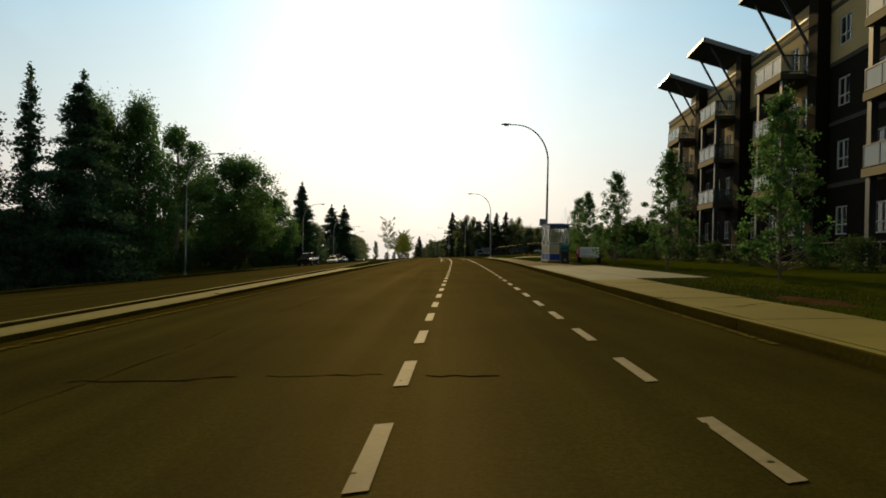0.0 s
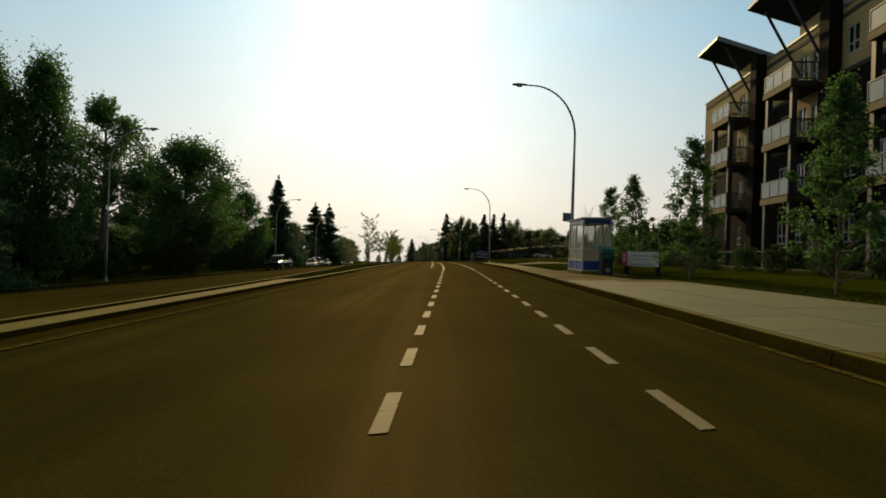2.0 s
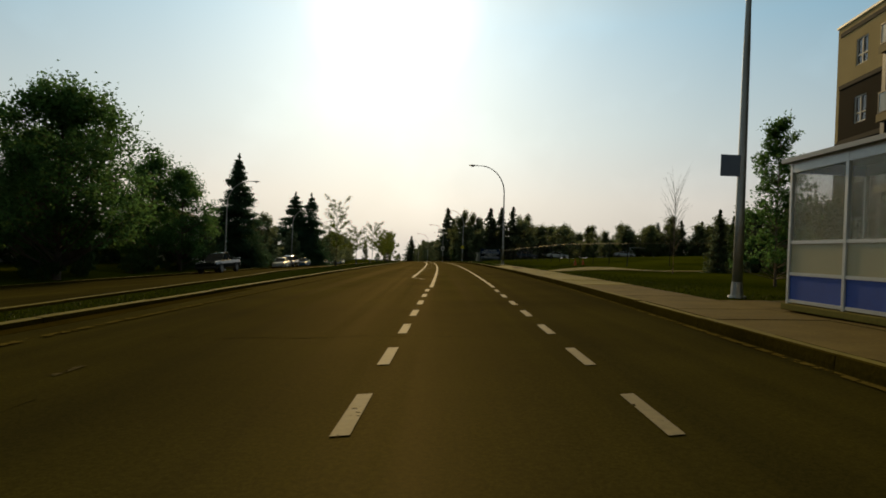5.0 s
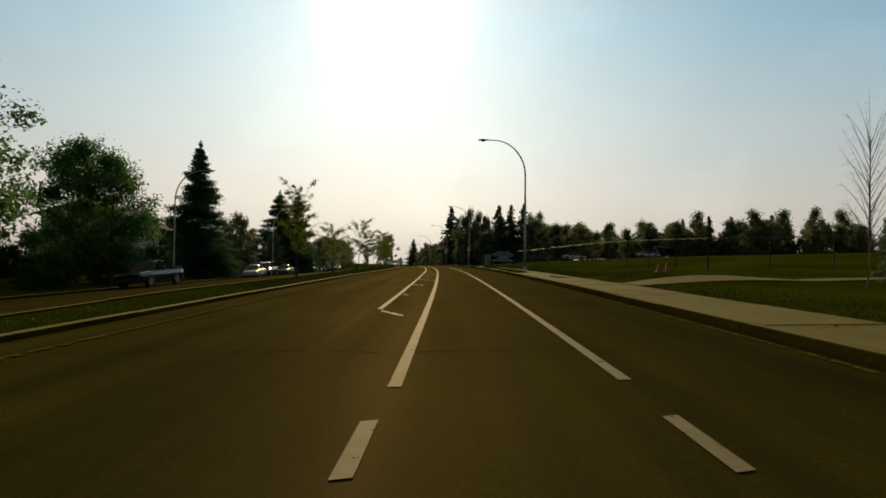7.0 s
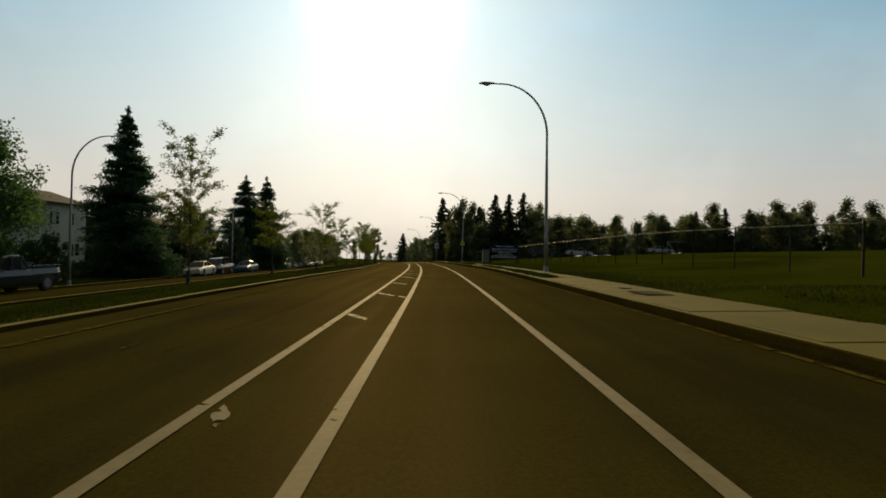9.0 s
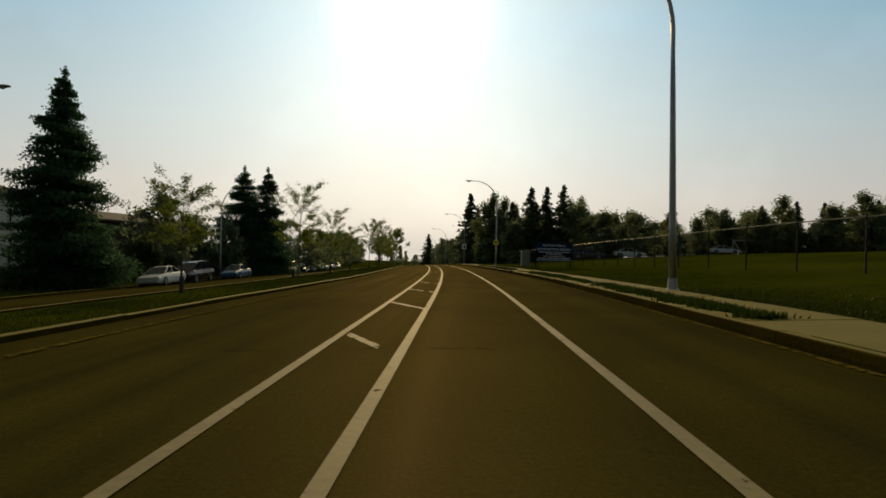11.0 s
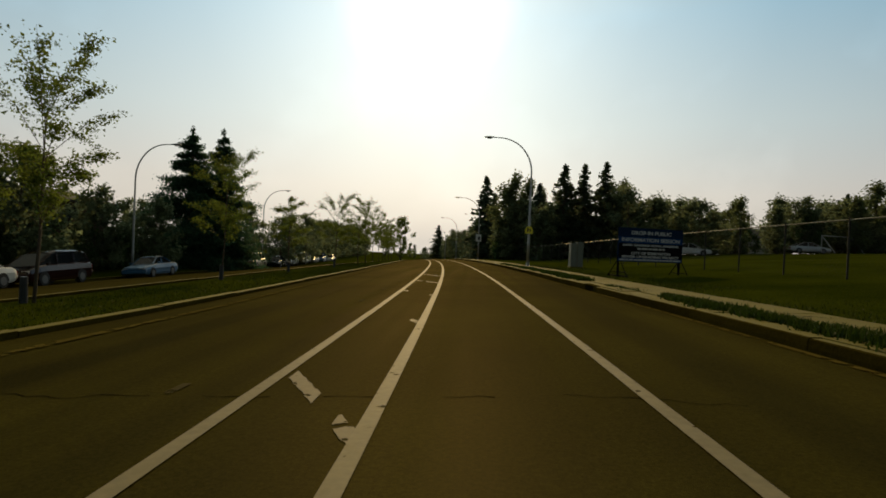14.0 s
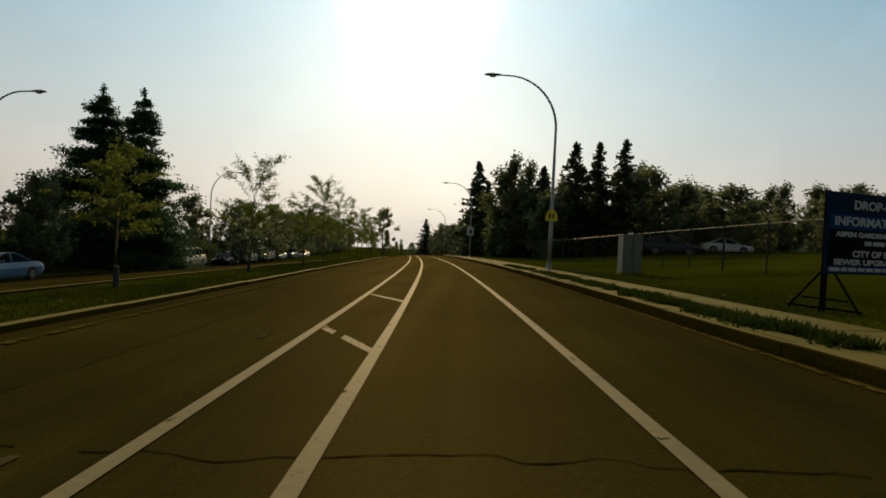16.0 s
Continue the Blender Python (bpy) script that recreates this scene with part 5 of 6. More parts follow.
def ad_bench():
    ob = thing("advertising_bench", pose(8.3, 35.5, land(8.5, 34.8) + 0.16, 0, 0, -58), "bus bench with a white advertising back and red end panel", "bench")
    for x in (0.05, 1.62):
        bm = bmesh.new()
        box(bm, x, x + 0.1, -0.09, 0.2, 0, 0.5, 0.02)
        box(bm, x, x + 0.1, -0.09, 0.05, 0.5, 0.92, 0.02)
        part("leg", bm, BLACK, ob)
    bm = bmesh.new()
    box(bm, 0.02, 1.8, 0.1, 0.52, 0.42, 0.47, 0.01)
    part("seat", bm, TIMBER, ob)
    bm = bmesh.new()
    box(bm, 0.3, 1.85, -0.14, -0.1, 0.34, 0.95, 0.008)
    back = part("backrest", bm, WHITE, ob, "white advertising panel")
    bm = bmesh.new()
    box(bm, 0.0, 0.296, -0.14, -0.1, 0.34, 0.9, 0.008)
    red = part("end_panel", bm, RED, ob, "red advertising panel")
    r = random.Random(2)
    text_bars(back, 0.55, 1.6, -0.141, 0.76, 0.035, GREY_TXT, r, 0.04)
    text_bars(back, 0.6, 1.5, -0.141, 0.62, 0.03, GREY_TXT, r, 0.04)
    text_bars(back, 0.4, 1.75, -0.141, 0.4, 0.025, DARK_STEEL, r, 0.02)
    for z in (0.55, 0.66, 0.77):
        text_bars(red, 0.06, 0.22, -0.141, z, 0.06, WHITE, r, 0.02)


ad_bench()


def sign_plate(name, x, y, z, w, h, turn, face, label, shape="square", marks=(), back=None):
    """A plate clamped to a lamp post, facing along -y before its turn."""
    ob = thing(name, pose(x, y, z, 0, 0, turn), label, "sign")
    bm = bmesh.new()
    if shape == "square":
        pts = [(-w / 2, 0), (w / 2, 0), (w / 2, h), (-w / 2, h)]
    else:
        pts = [(-w / 2, 0), (w / 2, 0), (w / 2, h * 0.5), (w * 0.28, h * 0.88), (0, h), (-w * 0.28, h * 0.88), (-w / 2, h * 0.5)]
    a = [bm.verts.new((p[0], -0.012, p[1])) for p in pts]
    b = [bm.verts.new((p[0], 0.0, p[1])) for p in pts]
    bm.faces.new(a)
    bm.faces.new(b[::-1])
    for k in range(len(pts)):
        j = (k + 1) % len(pts)
        bm.faces.new((a[j], a[k], b[k], b[j]))
    part("plate", bm, face, ob)
    bm = bmesh.new()
    box(bm, -0.05, 0.05, 0.0, 0.035, h * 0.2, h * 0.28)
    box(bm, -0.05, 0.05, 0.0, 0.035, h * 0.7, h * 0.78)
    part("bracket", bm, STEEL, ob)
    for xa, xb, za, zb, mat in marks:
        bm = bmesh.new()
        box(bm, xa, xb, -0.018, -0.0125, za, zb)
        part("symbol", bm, mat, ob)
    return ob


SIGN_YELLOW = material("fluorescent_yellow_sign", (0.72, 0.62, 0.02), 0.45, spread=0.06, bump=0)
SIGN_BACK = material("bus_stop_sign_face", (0.16, 0.20, 0.28), 0.5, spread=0.1, bump=0)
sign_plate("bus_stop_sign", 7.08, 41.27, land(7.4, 41.4) + 2.72, 0.42, 0.46, 0, SIGN_BACK, "dark blue bus stop sign on the lamp post")
sign_plate("school_zone_sign", 4.65, 122.37, land(4.9, 122.5) + 2.2, 0.5, 0.5, 2, SIGN_YELLOW, "yellow school crossing sign on the lamp post", "house",
           ((-0.11, -0.03, 0.11, 0.34, BLACK), (0.04, 0.11, 0.11, 0.31, BLACK)))
sign_plate("road_sign", 1.7, 163.88, land(1.75, 164) + 2.6, 0.75, 0.95, 4, WHITE, "white square road sign on the lamp post", "square",
           ((-0.09, 0.22, 0.18, 0.66, BLACK),))

# ---- vehicles ----
TYRE = material("tyre_rubber", (0.018, 0.018, 0.018), 0.85, spread=0.2, bump=0.1)
RIM = material("alloy_wheel", (0.13, 0.13, 0.13), 0.5, 0.5, spread=0.1, bump=0)
CAR_GLASS = glass_material("tinted_car_glass", (0.02, 0.024, 0.028), 0.05, 0.1)
CAR_GLASS.node_tree.nodes["Principled BSDF"].inputs["Specular IOR Level"].default_value = 0.22
HEADLIGHT = material("headlight_lens", (0.6, 0.6, 0.6), 0.15, 0.2, spread=0.05, bump=0)
TAILLIGHT = material("taillight_lens", (0.35, 0.02, 0.02), 0.2, spread=0.05, bump=0)


def car_paint(name, colour, metal=0.4, gloss=0.3, rough=0.38):
    m = material(name, colour, rough, metal, spec=gloss, spread=0.08, grain=60, stain=0.8, bump=0.0)
    m.node_tree.nodes["Principled BSDF"].inputs["Coat Weight"].default_value = gloss * 0.6
    return m


def loft(rings, close=True):
    bm = bmesh.new()
    vr = [[bm.verts.new(p) for p in r] for r in rings]
    n = len(rings[0])
    for a, b in zip(vr, vr[1:]):
        for k in range(n):
            bm.faces.new((a[k], a[(k + 1) % n], b[(k + 1) % n], b[k]))
    bm.faces.new(vr[0][::-1])
    bm.faces.new(vr[-1])
    bmesh.ops.recalc_face_normals(bm, faces=bm.faces)
    return bm


def body_ring(y, w, z0, z1, tuck=0.06):
    """A rounded cross-section of the hull at y."""
    s = w / 2
    return [(-s + tuck, y, z0), (-s, y, z0 + 0.14), (-s, y, z0 + (z1 - z0) * 0.62), (-s + 0.05, y, z1 - 0.05), (-s + 0.14, y, z1),
            (s - 0.14, y, z1), (s - 0.05, y, z1 - 0.05), (s, y, z0 + (z1 - z0) * 0.62), (s, y, z0 + 0.14), (s - tuck, y, z0)]


def car(kind, paint_mat, label, m, group="parked cars"):
    """A parked vehicle, its nose towards -y; kind: sedan, suv, van or pickup."""
    spec = {
        "sedan": (4.7, 1.78, 0.90, 1.43, ((-2.35, .45, .62), (-2.28, .28, .72), (-1.6, .2, .84), (-1.0, .2, .92), (0.0, .2, .93), (1.5, .2, .95), (2.1, .25, .93), (2.33, .35, .84), (2.35, .45, .7)),
                  ((-1.15, .92, 1.45), (-0.35, 1.37, 1.2), (0.1, 1.43, 1.18), (0.75, 1.4, 1.18), (1.62, .95, 1.4)), (-1.42, 1.35), 0.32),
        "suv": (4.7, 1.86, 1.0, 1.75, ((-2.35, .5, .8), (-2.28, .34, .92), (-1.5, .25, 1.02), (-1.0, .25, 1.08), (0.0, .25, 1.08), (1.6, .25, 1.1), (2.2, .3, 1.1), (2.33, .4, 1.05), (2.35, .5, .9)),
                ((-1.15, 1.07, 1.55), (-0.45, 1.66, 1.35), (0.1, 1.74, 1.32), (1.5, 1.72, 1.32), (2.0, 1.66, 1.3), (2.26, 1.1, 1.5)), (-1.45, 1.4), 0.36),
        "van": (4.9, 1.95, 1.0, 1.78, ((-2.45, .45, .72), (-2.36, .3, .86), (-1.75, .22, 1.0), (-1.3, .22, 1.06), (0.0, .22, 1.08), (1.6, .22, 1.1), (2.25, .27, 1.1), (2.42, .4, 1.05), (2.45, .5, .9)),
                ((-1.75, 1.04, 1.6), (-0.7, 1.66, 1.4), (-0.1, 1.77, 1.38), (1.5, 1.76, 1.38), (2.1, 1.7, 1.36), (2.4, 1.1, 1.55)), (-1.55, 1.4), 0.34),
        "pickup": (5.8, 1.95, 1.1, 1.82, ((-2.9, .55, .9), (-2.82, .4, 1.02), (-1.9, .34, 1.1), (-1.2, .34, 1.14), (0.0, .34, 1.14), (0.78, .34, 1.14), (0.8, .34, 1.18), (2.6, .36, 1.2), (2.88, .42, 1.2), (2.9, .55, 1.1)),
                   ((-1.25, 1.13, 1.6), (-0.6, 1.72, 1.4), (-0.2, 1.82, 1.38), (0.45, 1.82, 1.38), (0.78, 1.16, 1.55)), (-1.85, 1.75), 0.4),
    }[kind]
    length, width, belt, top, hull, cabin, axles, r = spec
    ob = thing("pickup_truck" if kind == "pickup" else "car", m, label, "pickup" if kind == "pickup" else "car", group)
    rings = []
    for i, (y, z0, z1) in enumerate(hull):
        end = i in (0, len(hull) - 1)
        rings.append(body_ring(y, width - (0.35 if end else 0.12 if i in (1, len(hull) - 2) else 0), z0, z1))
    body = part("body", loft(rings), paint_mat, ob, smooth=False)
    # greenhouse: glass core, painted roof and pillars
    def cab_ring(y, z, w, zb):
        return [(-w / 2 - (z - zb) * 0.0, y, zb), (-w / 2, y, z - 0.08 if z - zb > 0.15 else z), (-w / 2 + 0.12, y, z), (w / 2 - 0.12, y, z), (w / 2, y, z - 0.08 if z - zb > 0.15 else z), (w / 2, y, zb)]
    zb = belt - 0.03
    vs = [cab_ring(y, max(z, zb + 0.02), w, zb - 0.02) for y, z, w in cabin]
    part("glasshouse", loft(vs), CAR_GLASS, ob, "dark tinted glass")
    bm = bmesh.new()
    ro = [(y, z, w) for y, z, w in cabin if z > top - 0.15]
    for (ya, za, wa), (yb, zz, wb) in zip(ro, ro[1:]):
        q = [bm.verts.new(p) for p in ((-wa / 2 + 0.03, ya, za - 0.03), (-wa / 2 + 0.13, ya, za + 0.02), (wa / 2 - 0.13, ya, za + 0.02), (wa / 2 - 0.03, ya, za - 0.03),
                                       (-wb / 2 + 0.03, yb, zz - 0.03), (-wb / 2 + 0.13, yb, zz + 0.02), (wb / 2 - 0.13, yb, zz + 0.02), (wb / 2 - 0.03, yb, zz - 0.03))]
        for k in range(3):
            bm.faces.new((q[k], q[k + 1], q[k + 5], q[k + 4]))
    bmesh.ops.recalc_face_normals(bm, faces=bm.faces)
    roof = part("roof", bm, paint_mat, ob)
    for s in (-1, 1):
        for (ya, za, wa), (yb, zz, wb) in zip(cabin, cabin[1:]):
            if min(za, zz) < top - 0.15:
                bm = bmesh.new()
                rod(bm, (s * (wa / 2 + 0.005), ya, za - (0.05 if za > belt + 0.2 else 0)), (s * (wb / 2 + 0.005), yb, zz - (0.05 if zz > belt + 0.2 else 0)), 0.045, sides=6)
                part("pillar", bm, paint_mat, ob)
        for f in ((0.5,) if kind in ("sedan", "pickup") else (0.36, 0.68)):
            ym = cabin[0][0] + (cabin[-1][0] - cabin[0][0]) * f
            bm = bmesh.new()
            rod(bm, (s * (cabin[0][2] / 2 + 0.0), ym, belt - 0.05), (s * (cabin[2][2] / 2 + 0.01), ym, top - 0.06), 0.04, sides=6)
            part("pillar", bm, paint_mat, ob)
    for ya in axles:
        for s in (-1, 1):
            x = s * (width / 2 - 0.1)
            bm = bmesh.new()
            rod(bm, (x - s * 0.12, ya, r), (x + s * 0.115, ya, r), r, r * 0.97, 20)
            wh = part("wheel", bm, TYRE, ob)
            bm = bmesh.new()
            rod(bm, (x + s * 0.10, ya, r), (x + s * 0.125, ya, r), r * 0.66, r * 0.6, 14)
            part("rim", bm, RIM, wh)
            bm = bmesh.new()
            for k in range(10):
                a0, a1 = math.pi * k / 10, math.pi * (k + 1) / 10
                q = [bm.verts.new((s * (width / 2 + 0.004), ya + math.cos(a) * rr, r + math.sin(a) * rr)) for a, rr in ((a0, r * 0.9), (a1, r * 0.9), (a1, r * 1.18), (a0, r * 1.18))]
                bm.faces.new(q if s < 0 else q[::-1])
            part("wheel_arch", bm, TYRE, ob)
    f0, b0 = hull[1], hull[-2]
    for s in (-1, 1):
        bm = bmesh.new()
        box(bm, s * (width / 2 - 0.33) - 0.2, s * (width / 2 - 0.33) + 0.2, f0[0] - 0.05, f0[0] + 0.15, f0[2] - 0.2, f0[2] - 0.05, 0.02)
        part("headlight", bm, HEADLIGHT, ob)
        bm = bmesh.new()
        box(bm, s * (width / 2 - 0.2) - 0.13, s * (width / 2 - 0.2) + 0.13, b0[0] - 0.1, b0[0] + 0.05, b0[2] - 0.3, b0[2] - 0.1, 0.02)
        part("taillight", bm, TAILLIGHT, ob)
        bm = bmesh.new()
        box(bm, s * (width / 2 + 0.09) - 0.09, s * (width / 2 + 0.09) + 0.09, cabin[0][0] + 0.35, cabin[0][0] + 0.45, belt + 0.02, belt + 0.16, 0.02)
        part("wing_mirror", bm, paint_mat, ob)
    bm = bmesh.new()
    box(bm, -width / 2 + 0.15, width / 2 - 0.15, f0[0] - 0.12, f0[0] + 0.02, f0[1] + 0.05, f0[1] + 0.22, 0.03)
    part("bumper", bm, DARK_STEEL if kind == "pickup" else paint_mat, ob)
    bm = bmesh.new()
    box(bm, -width / 2 + 0.12, width / 2 - 0.12, b0[0] - 0.02, b0[0] + 0.14, b0[1] + 0.05, b0[1] + 0.22, 0.03)
    part("bumper", bm, STEEL if kind == "pickup" else paint_mat, ob)
    bm = bmesh.new()
    box(bm, -0.45, 0.45, f0[0] - 0.06, f0[0] + 0.02, f0[1] + 0.26, f0[2] - 0.08, 0.01)
    part("grille", bm, DARK_STEEL, ob)
    if kind == "pickup":
        bm = bmesh.new()
        box(bm, -width / 2 + 0.12, width / 2 - 0.12, 0.95, 2.75, 1.19, 1.206)
        part("cargo_bed", bm, DARK_STEEL, ob)
        bm = bmesh.new()
        for x in (-width / 2 + 0.06, width / 2 - 0.06):
            box(bm, x - 0.05, x + 0.05, 0.85, 2.86, 1.17, 1.3, 0.015)
        box(bm, -width / 2 + 0.1, width / 2 - 0.1, 2.78, 2.86, 1.17, 1.3, 0.015)
        part("bed_side", bm, paint_mat, ob)
    return ob


P_WHITE = car_paint("pearl_white_paint", (0.55, 0.55, 0.52), 0.1)
P_GREY = car_paint("dark_grey_paint", (0.012, 0.016, 0.016), 0.0, 0.3, 0.14)
P_MAROON = car_paint("dark_maroon_paint", (0.022, 0.006, 0.005), 0.0, 0.3, 0.14)
P_BLUE = car_paint("blue_paint", (0.05, 0.13, 0.24), 0.1)
P_SILVER = car_paint("silver_paint", (0.36, 0.37, 0.37), 0.7)
P_TAN = car_paint("champagne_paint", (0.30, 0.27, 0.2), 0.5)


def park(kind, paint_mat, label, y, turn=0):
    x = far_kerb(y) + 1.35
    return car(kind, paint_mat, label, pose(x, y, land(x, y), 0, math.degrees(math.atan(-0.095)), turn + math.degrees(math.atan((far_kerb(y - 3) - far_kerb(y + 3)) / 6.0))))


park("pickup", P_GREY, "dark grey pickup truck parked at the far kerb", 81.3)
park("sedan", P_WHITE, "white sedan parked at the far kerb", 108.7)
park("van", P_MAROON, "dark maroon minivan parked behind the white sedan", 114.2)
park("sedan", P_BLUE, "blue sedan parked at the far kerb", 124.8)
park("suv", P_TAN, "champagne sport utility parked at the far kerb", 146.6)
park("sedan", P_GREY, "dark grey sedan parked at the far kerb", 158.5)
park("van", P_SILVER, "silver minivan parked at the far kerb", 165.5)
park("pickup", P_WHITE, "white pickup truck parked at the far kerb", 174.5)
park("sedan", P_SILVER, "silver sedan parked at the far kerb", 183.0)
park("suv", P_BLUE, "blue sport utility parked at the far kerb", 191.0)
park("sedan", P_WHITE, "white sedan parked far up the street", 203.0)
car("suv", P_GREY, "dark sport utility parked beyond the field fence", pose(19.5, 150, land(19.5, 150) + 0.12, 0, 0, 78))
car("sedan", P_WHITE, "white sedan parked beyond the field fence", pose(27.0, 156, land(27, 156) + 0.12, 0, 0, 80))
car("sedan", P_SILVER, "silver sedan parked beyond the field fence", pose(43.0, 160, land(43, 160) + 0.12, 0, 0, 84))

# ---- the field: fence, board, cabinet ----
FENCE = ((15.0, 72.0), (13.8, 80.0), (12.9, 90.0), (12.2, 100.0), (11.8, 106.0), (11.4, 115.0), (11.0, 126.0), (10.2, 138.0), (8.0, 153.0), (5.4, 172.0))
CHAIN = material("dull_chain_link_wire", (0.035, 0.034, 0.026), 0.8, 0.0, spread=0.2, bump=0)
POST_M = material("weathered_fence_post", (0.025, 0.022, 0.014), 0.8, 0.0, spread=0.25, bump=0.1)


RAIL = material("weathered_top_rail", (0.16, 0.14, 0.08), 0.6, 0.3, spread=0.2, bump=0)


def fence_x(y):
    return float(np.interp(y, [p[1] for p in FENCE], [p[0] for p in FENCE]))


def field_fence():
    ob = thing("chain_link_fence", pose(0, 0, 0), "tall chain-link fence with steel posts round the field", "fence")
    ys = [72.0]
    while ys[-1] < 170:
        ys.append(ys[-1] + 3.05)
    h = 1.72
    for i, y in enumerate(ys):
        x = fence_x(y)
        z = land(x, y) + 0.1
        bm = bmesh.new()
        r = 0.042 if i % 8 == 0 else 0.03
        rod(bm, (x, y, z - 0.1), (x, y, z + h + 0.05), r, sides=8)
        rod(bm, (x, y, z + h + 0.05), (x, y, z + h + 0.09), r * 1.15, r * 0.4, 8)
        part("post", bm, POST_M, ob)
        if i + 1 < len(ys):
            y2 = ys[i + 1]
            x2 = fence_x(y2)
            bm = bmesh.new()
            rod(bm, (x, y, z + h), (x2, y2, land(x2, y2) + 0.1 + h), 0.022, sides=6)
            part("top_rail", bm, RAIL, ob)
    # the short end run, away from the street
    end = [(15.0 + 3.0 * k, 72.0 - 0.45 * k) for k in range(5)]
    for (xa, ya), (xb, yb) in zip(end, end[1:]):
        za, zb = land(xa, ya) + 0.1, land(xb, yb) + 0.1
        bm = bmesh.new()
        rod(bm, (xb, yb, zb - 0.1), (xb, yb, zb + h + 0.05), 0.03, sides=8)
        part("post", bm, POST_M, ob)
        bm = bmesh.new()
        rod(bm, (xa, ya, za + h), (xb, yb, zb + h), 0.022, sides=6)
        part("top_rail", bm, RAIL, ob)
    verts, faces = [], []
    y = 72.0
    step, w = 0.2, 0.0018
    while y < 160:
        for s in (-1, 1):
            ya, yb = (y, y + h) if s > 0 else (y + h, y)
            for q, zz in ((ya, 0.05), (yb, h)):
                x = fence_x(q)
                verts += [(x, q - w, land(x, q) + 0.1 + zz), (x, q + w, land(x, q) + 0.1 + zz)]
            n = len(verts)
            faces.append((n - 4, n - 3, n - 1, n - 2))
        y += step
    net = mesh_object("wire_netting", verts, faces, CHAIN, ob)
    tagged(net, "thin steel chain-link netting", kind="stuff")


field_fence()

BOARD_BLUE = material("blue_sign_vinyl", (0.007, 0.022, 0.06), 0.7, spread=0.1, grain=3, bump=0, spec=0.05)
BOARD_BLACK = material("black_sign_vinyl", (0.006, 0.006, 0.007), 0.8, spread=0.1, bump=0, spec=0.04)
BOARD_TEXT = material("pale_sign_lettering", (0.55, 0.55, 0.55), 0.8, spread=0.05, bump=0, spec=0.05)
BOARD_SKY = material("bright_blue_sign_band", (0.012, 0.05, 0.16), 0.8, spread=0.1, bump=0, spec=0.05)


def lettering(parent, text, x, z, size, width, mat):
    cu = bpy.data.curves.new("lettering", "FONT")
    cu.body, cu.size, cu.extrude, cu.align_x = text, size, 0.003, "CENTER"
    cu.offset = 0.006
    ob = new("lettering", cu)
    bpy.context.view_layer.update()
    me = bpy.data.meshes.new_from_object(ob.evaluated_get(bpy.context.evaluated_depsgraph_get()))
    bpy.data.objects.remove(ob)
    co = np.array([v.co for v in me.vertices])
    k = width / max(0.01, float(np.ptp(co[:, 0])))
    m = Matrix.Translation((x, -0.008, z)) @ Matrix.Rotation(radians(90), 4, "X") @ Matrix.Diagonal((k, 1, 1, 1))
    # one part for each letter
    owner = list(range(len(me.vertices)))
    def root(i):
        while owner[i] != i:
            owner[i] = owner[owner[i]]
            i = owner[i]
        return i
    for e in me.edges:
        owner[root(e.vertices[0])] = root(e.vertices[1])
    groups = {}
    for p in me.polygons:
        groups.setdefault(root(p.vertices[0]), []).append(tuple(p.vertices))
    for faces in groups.values():
        ids = sorted({i for f in faces for i in f})
        at = {i: j for j, i in enumerate(ids)}
        o = mesh_object("letter", [tuple(co[i]) for i in ids], [tuple(at[i] for i in f) for f in faces], mat, parent)
        o.matrix_basis = m
    bpy.data.meshes.remove(me)


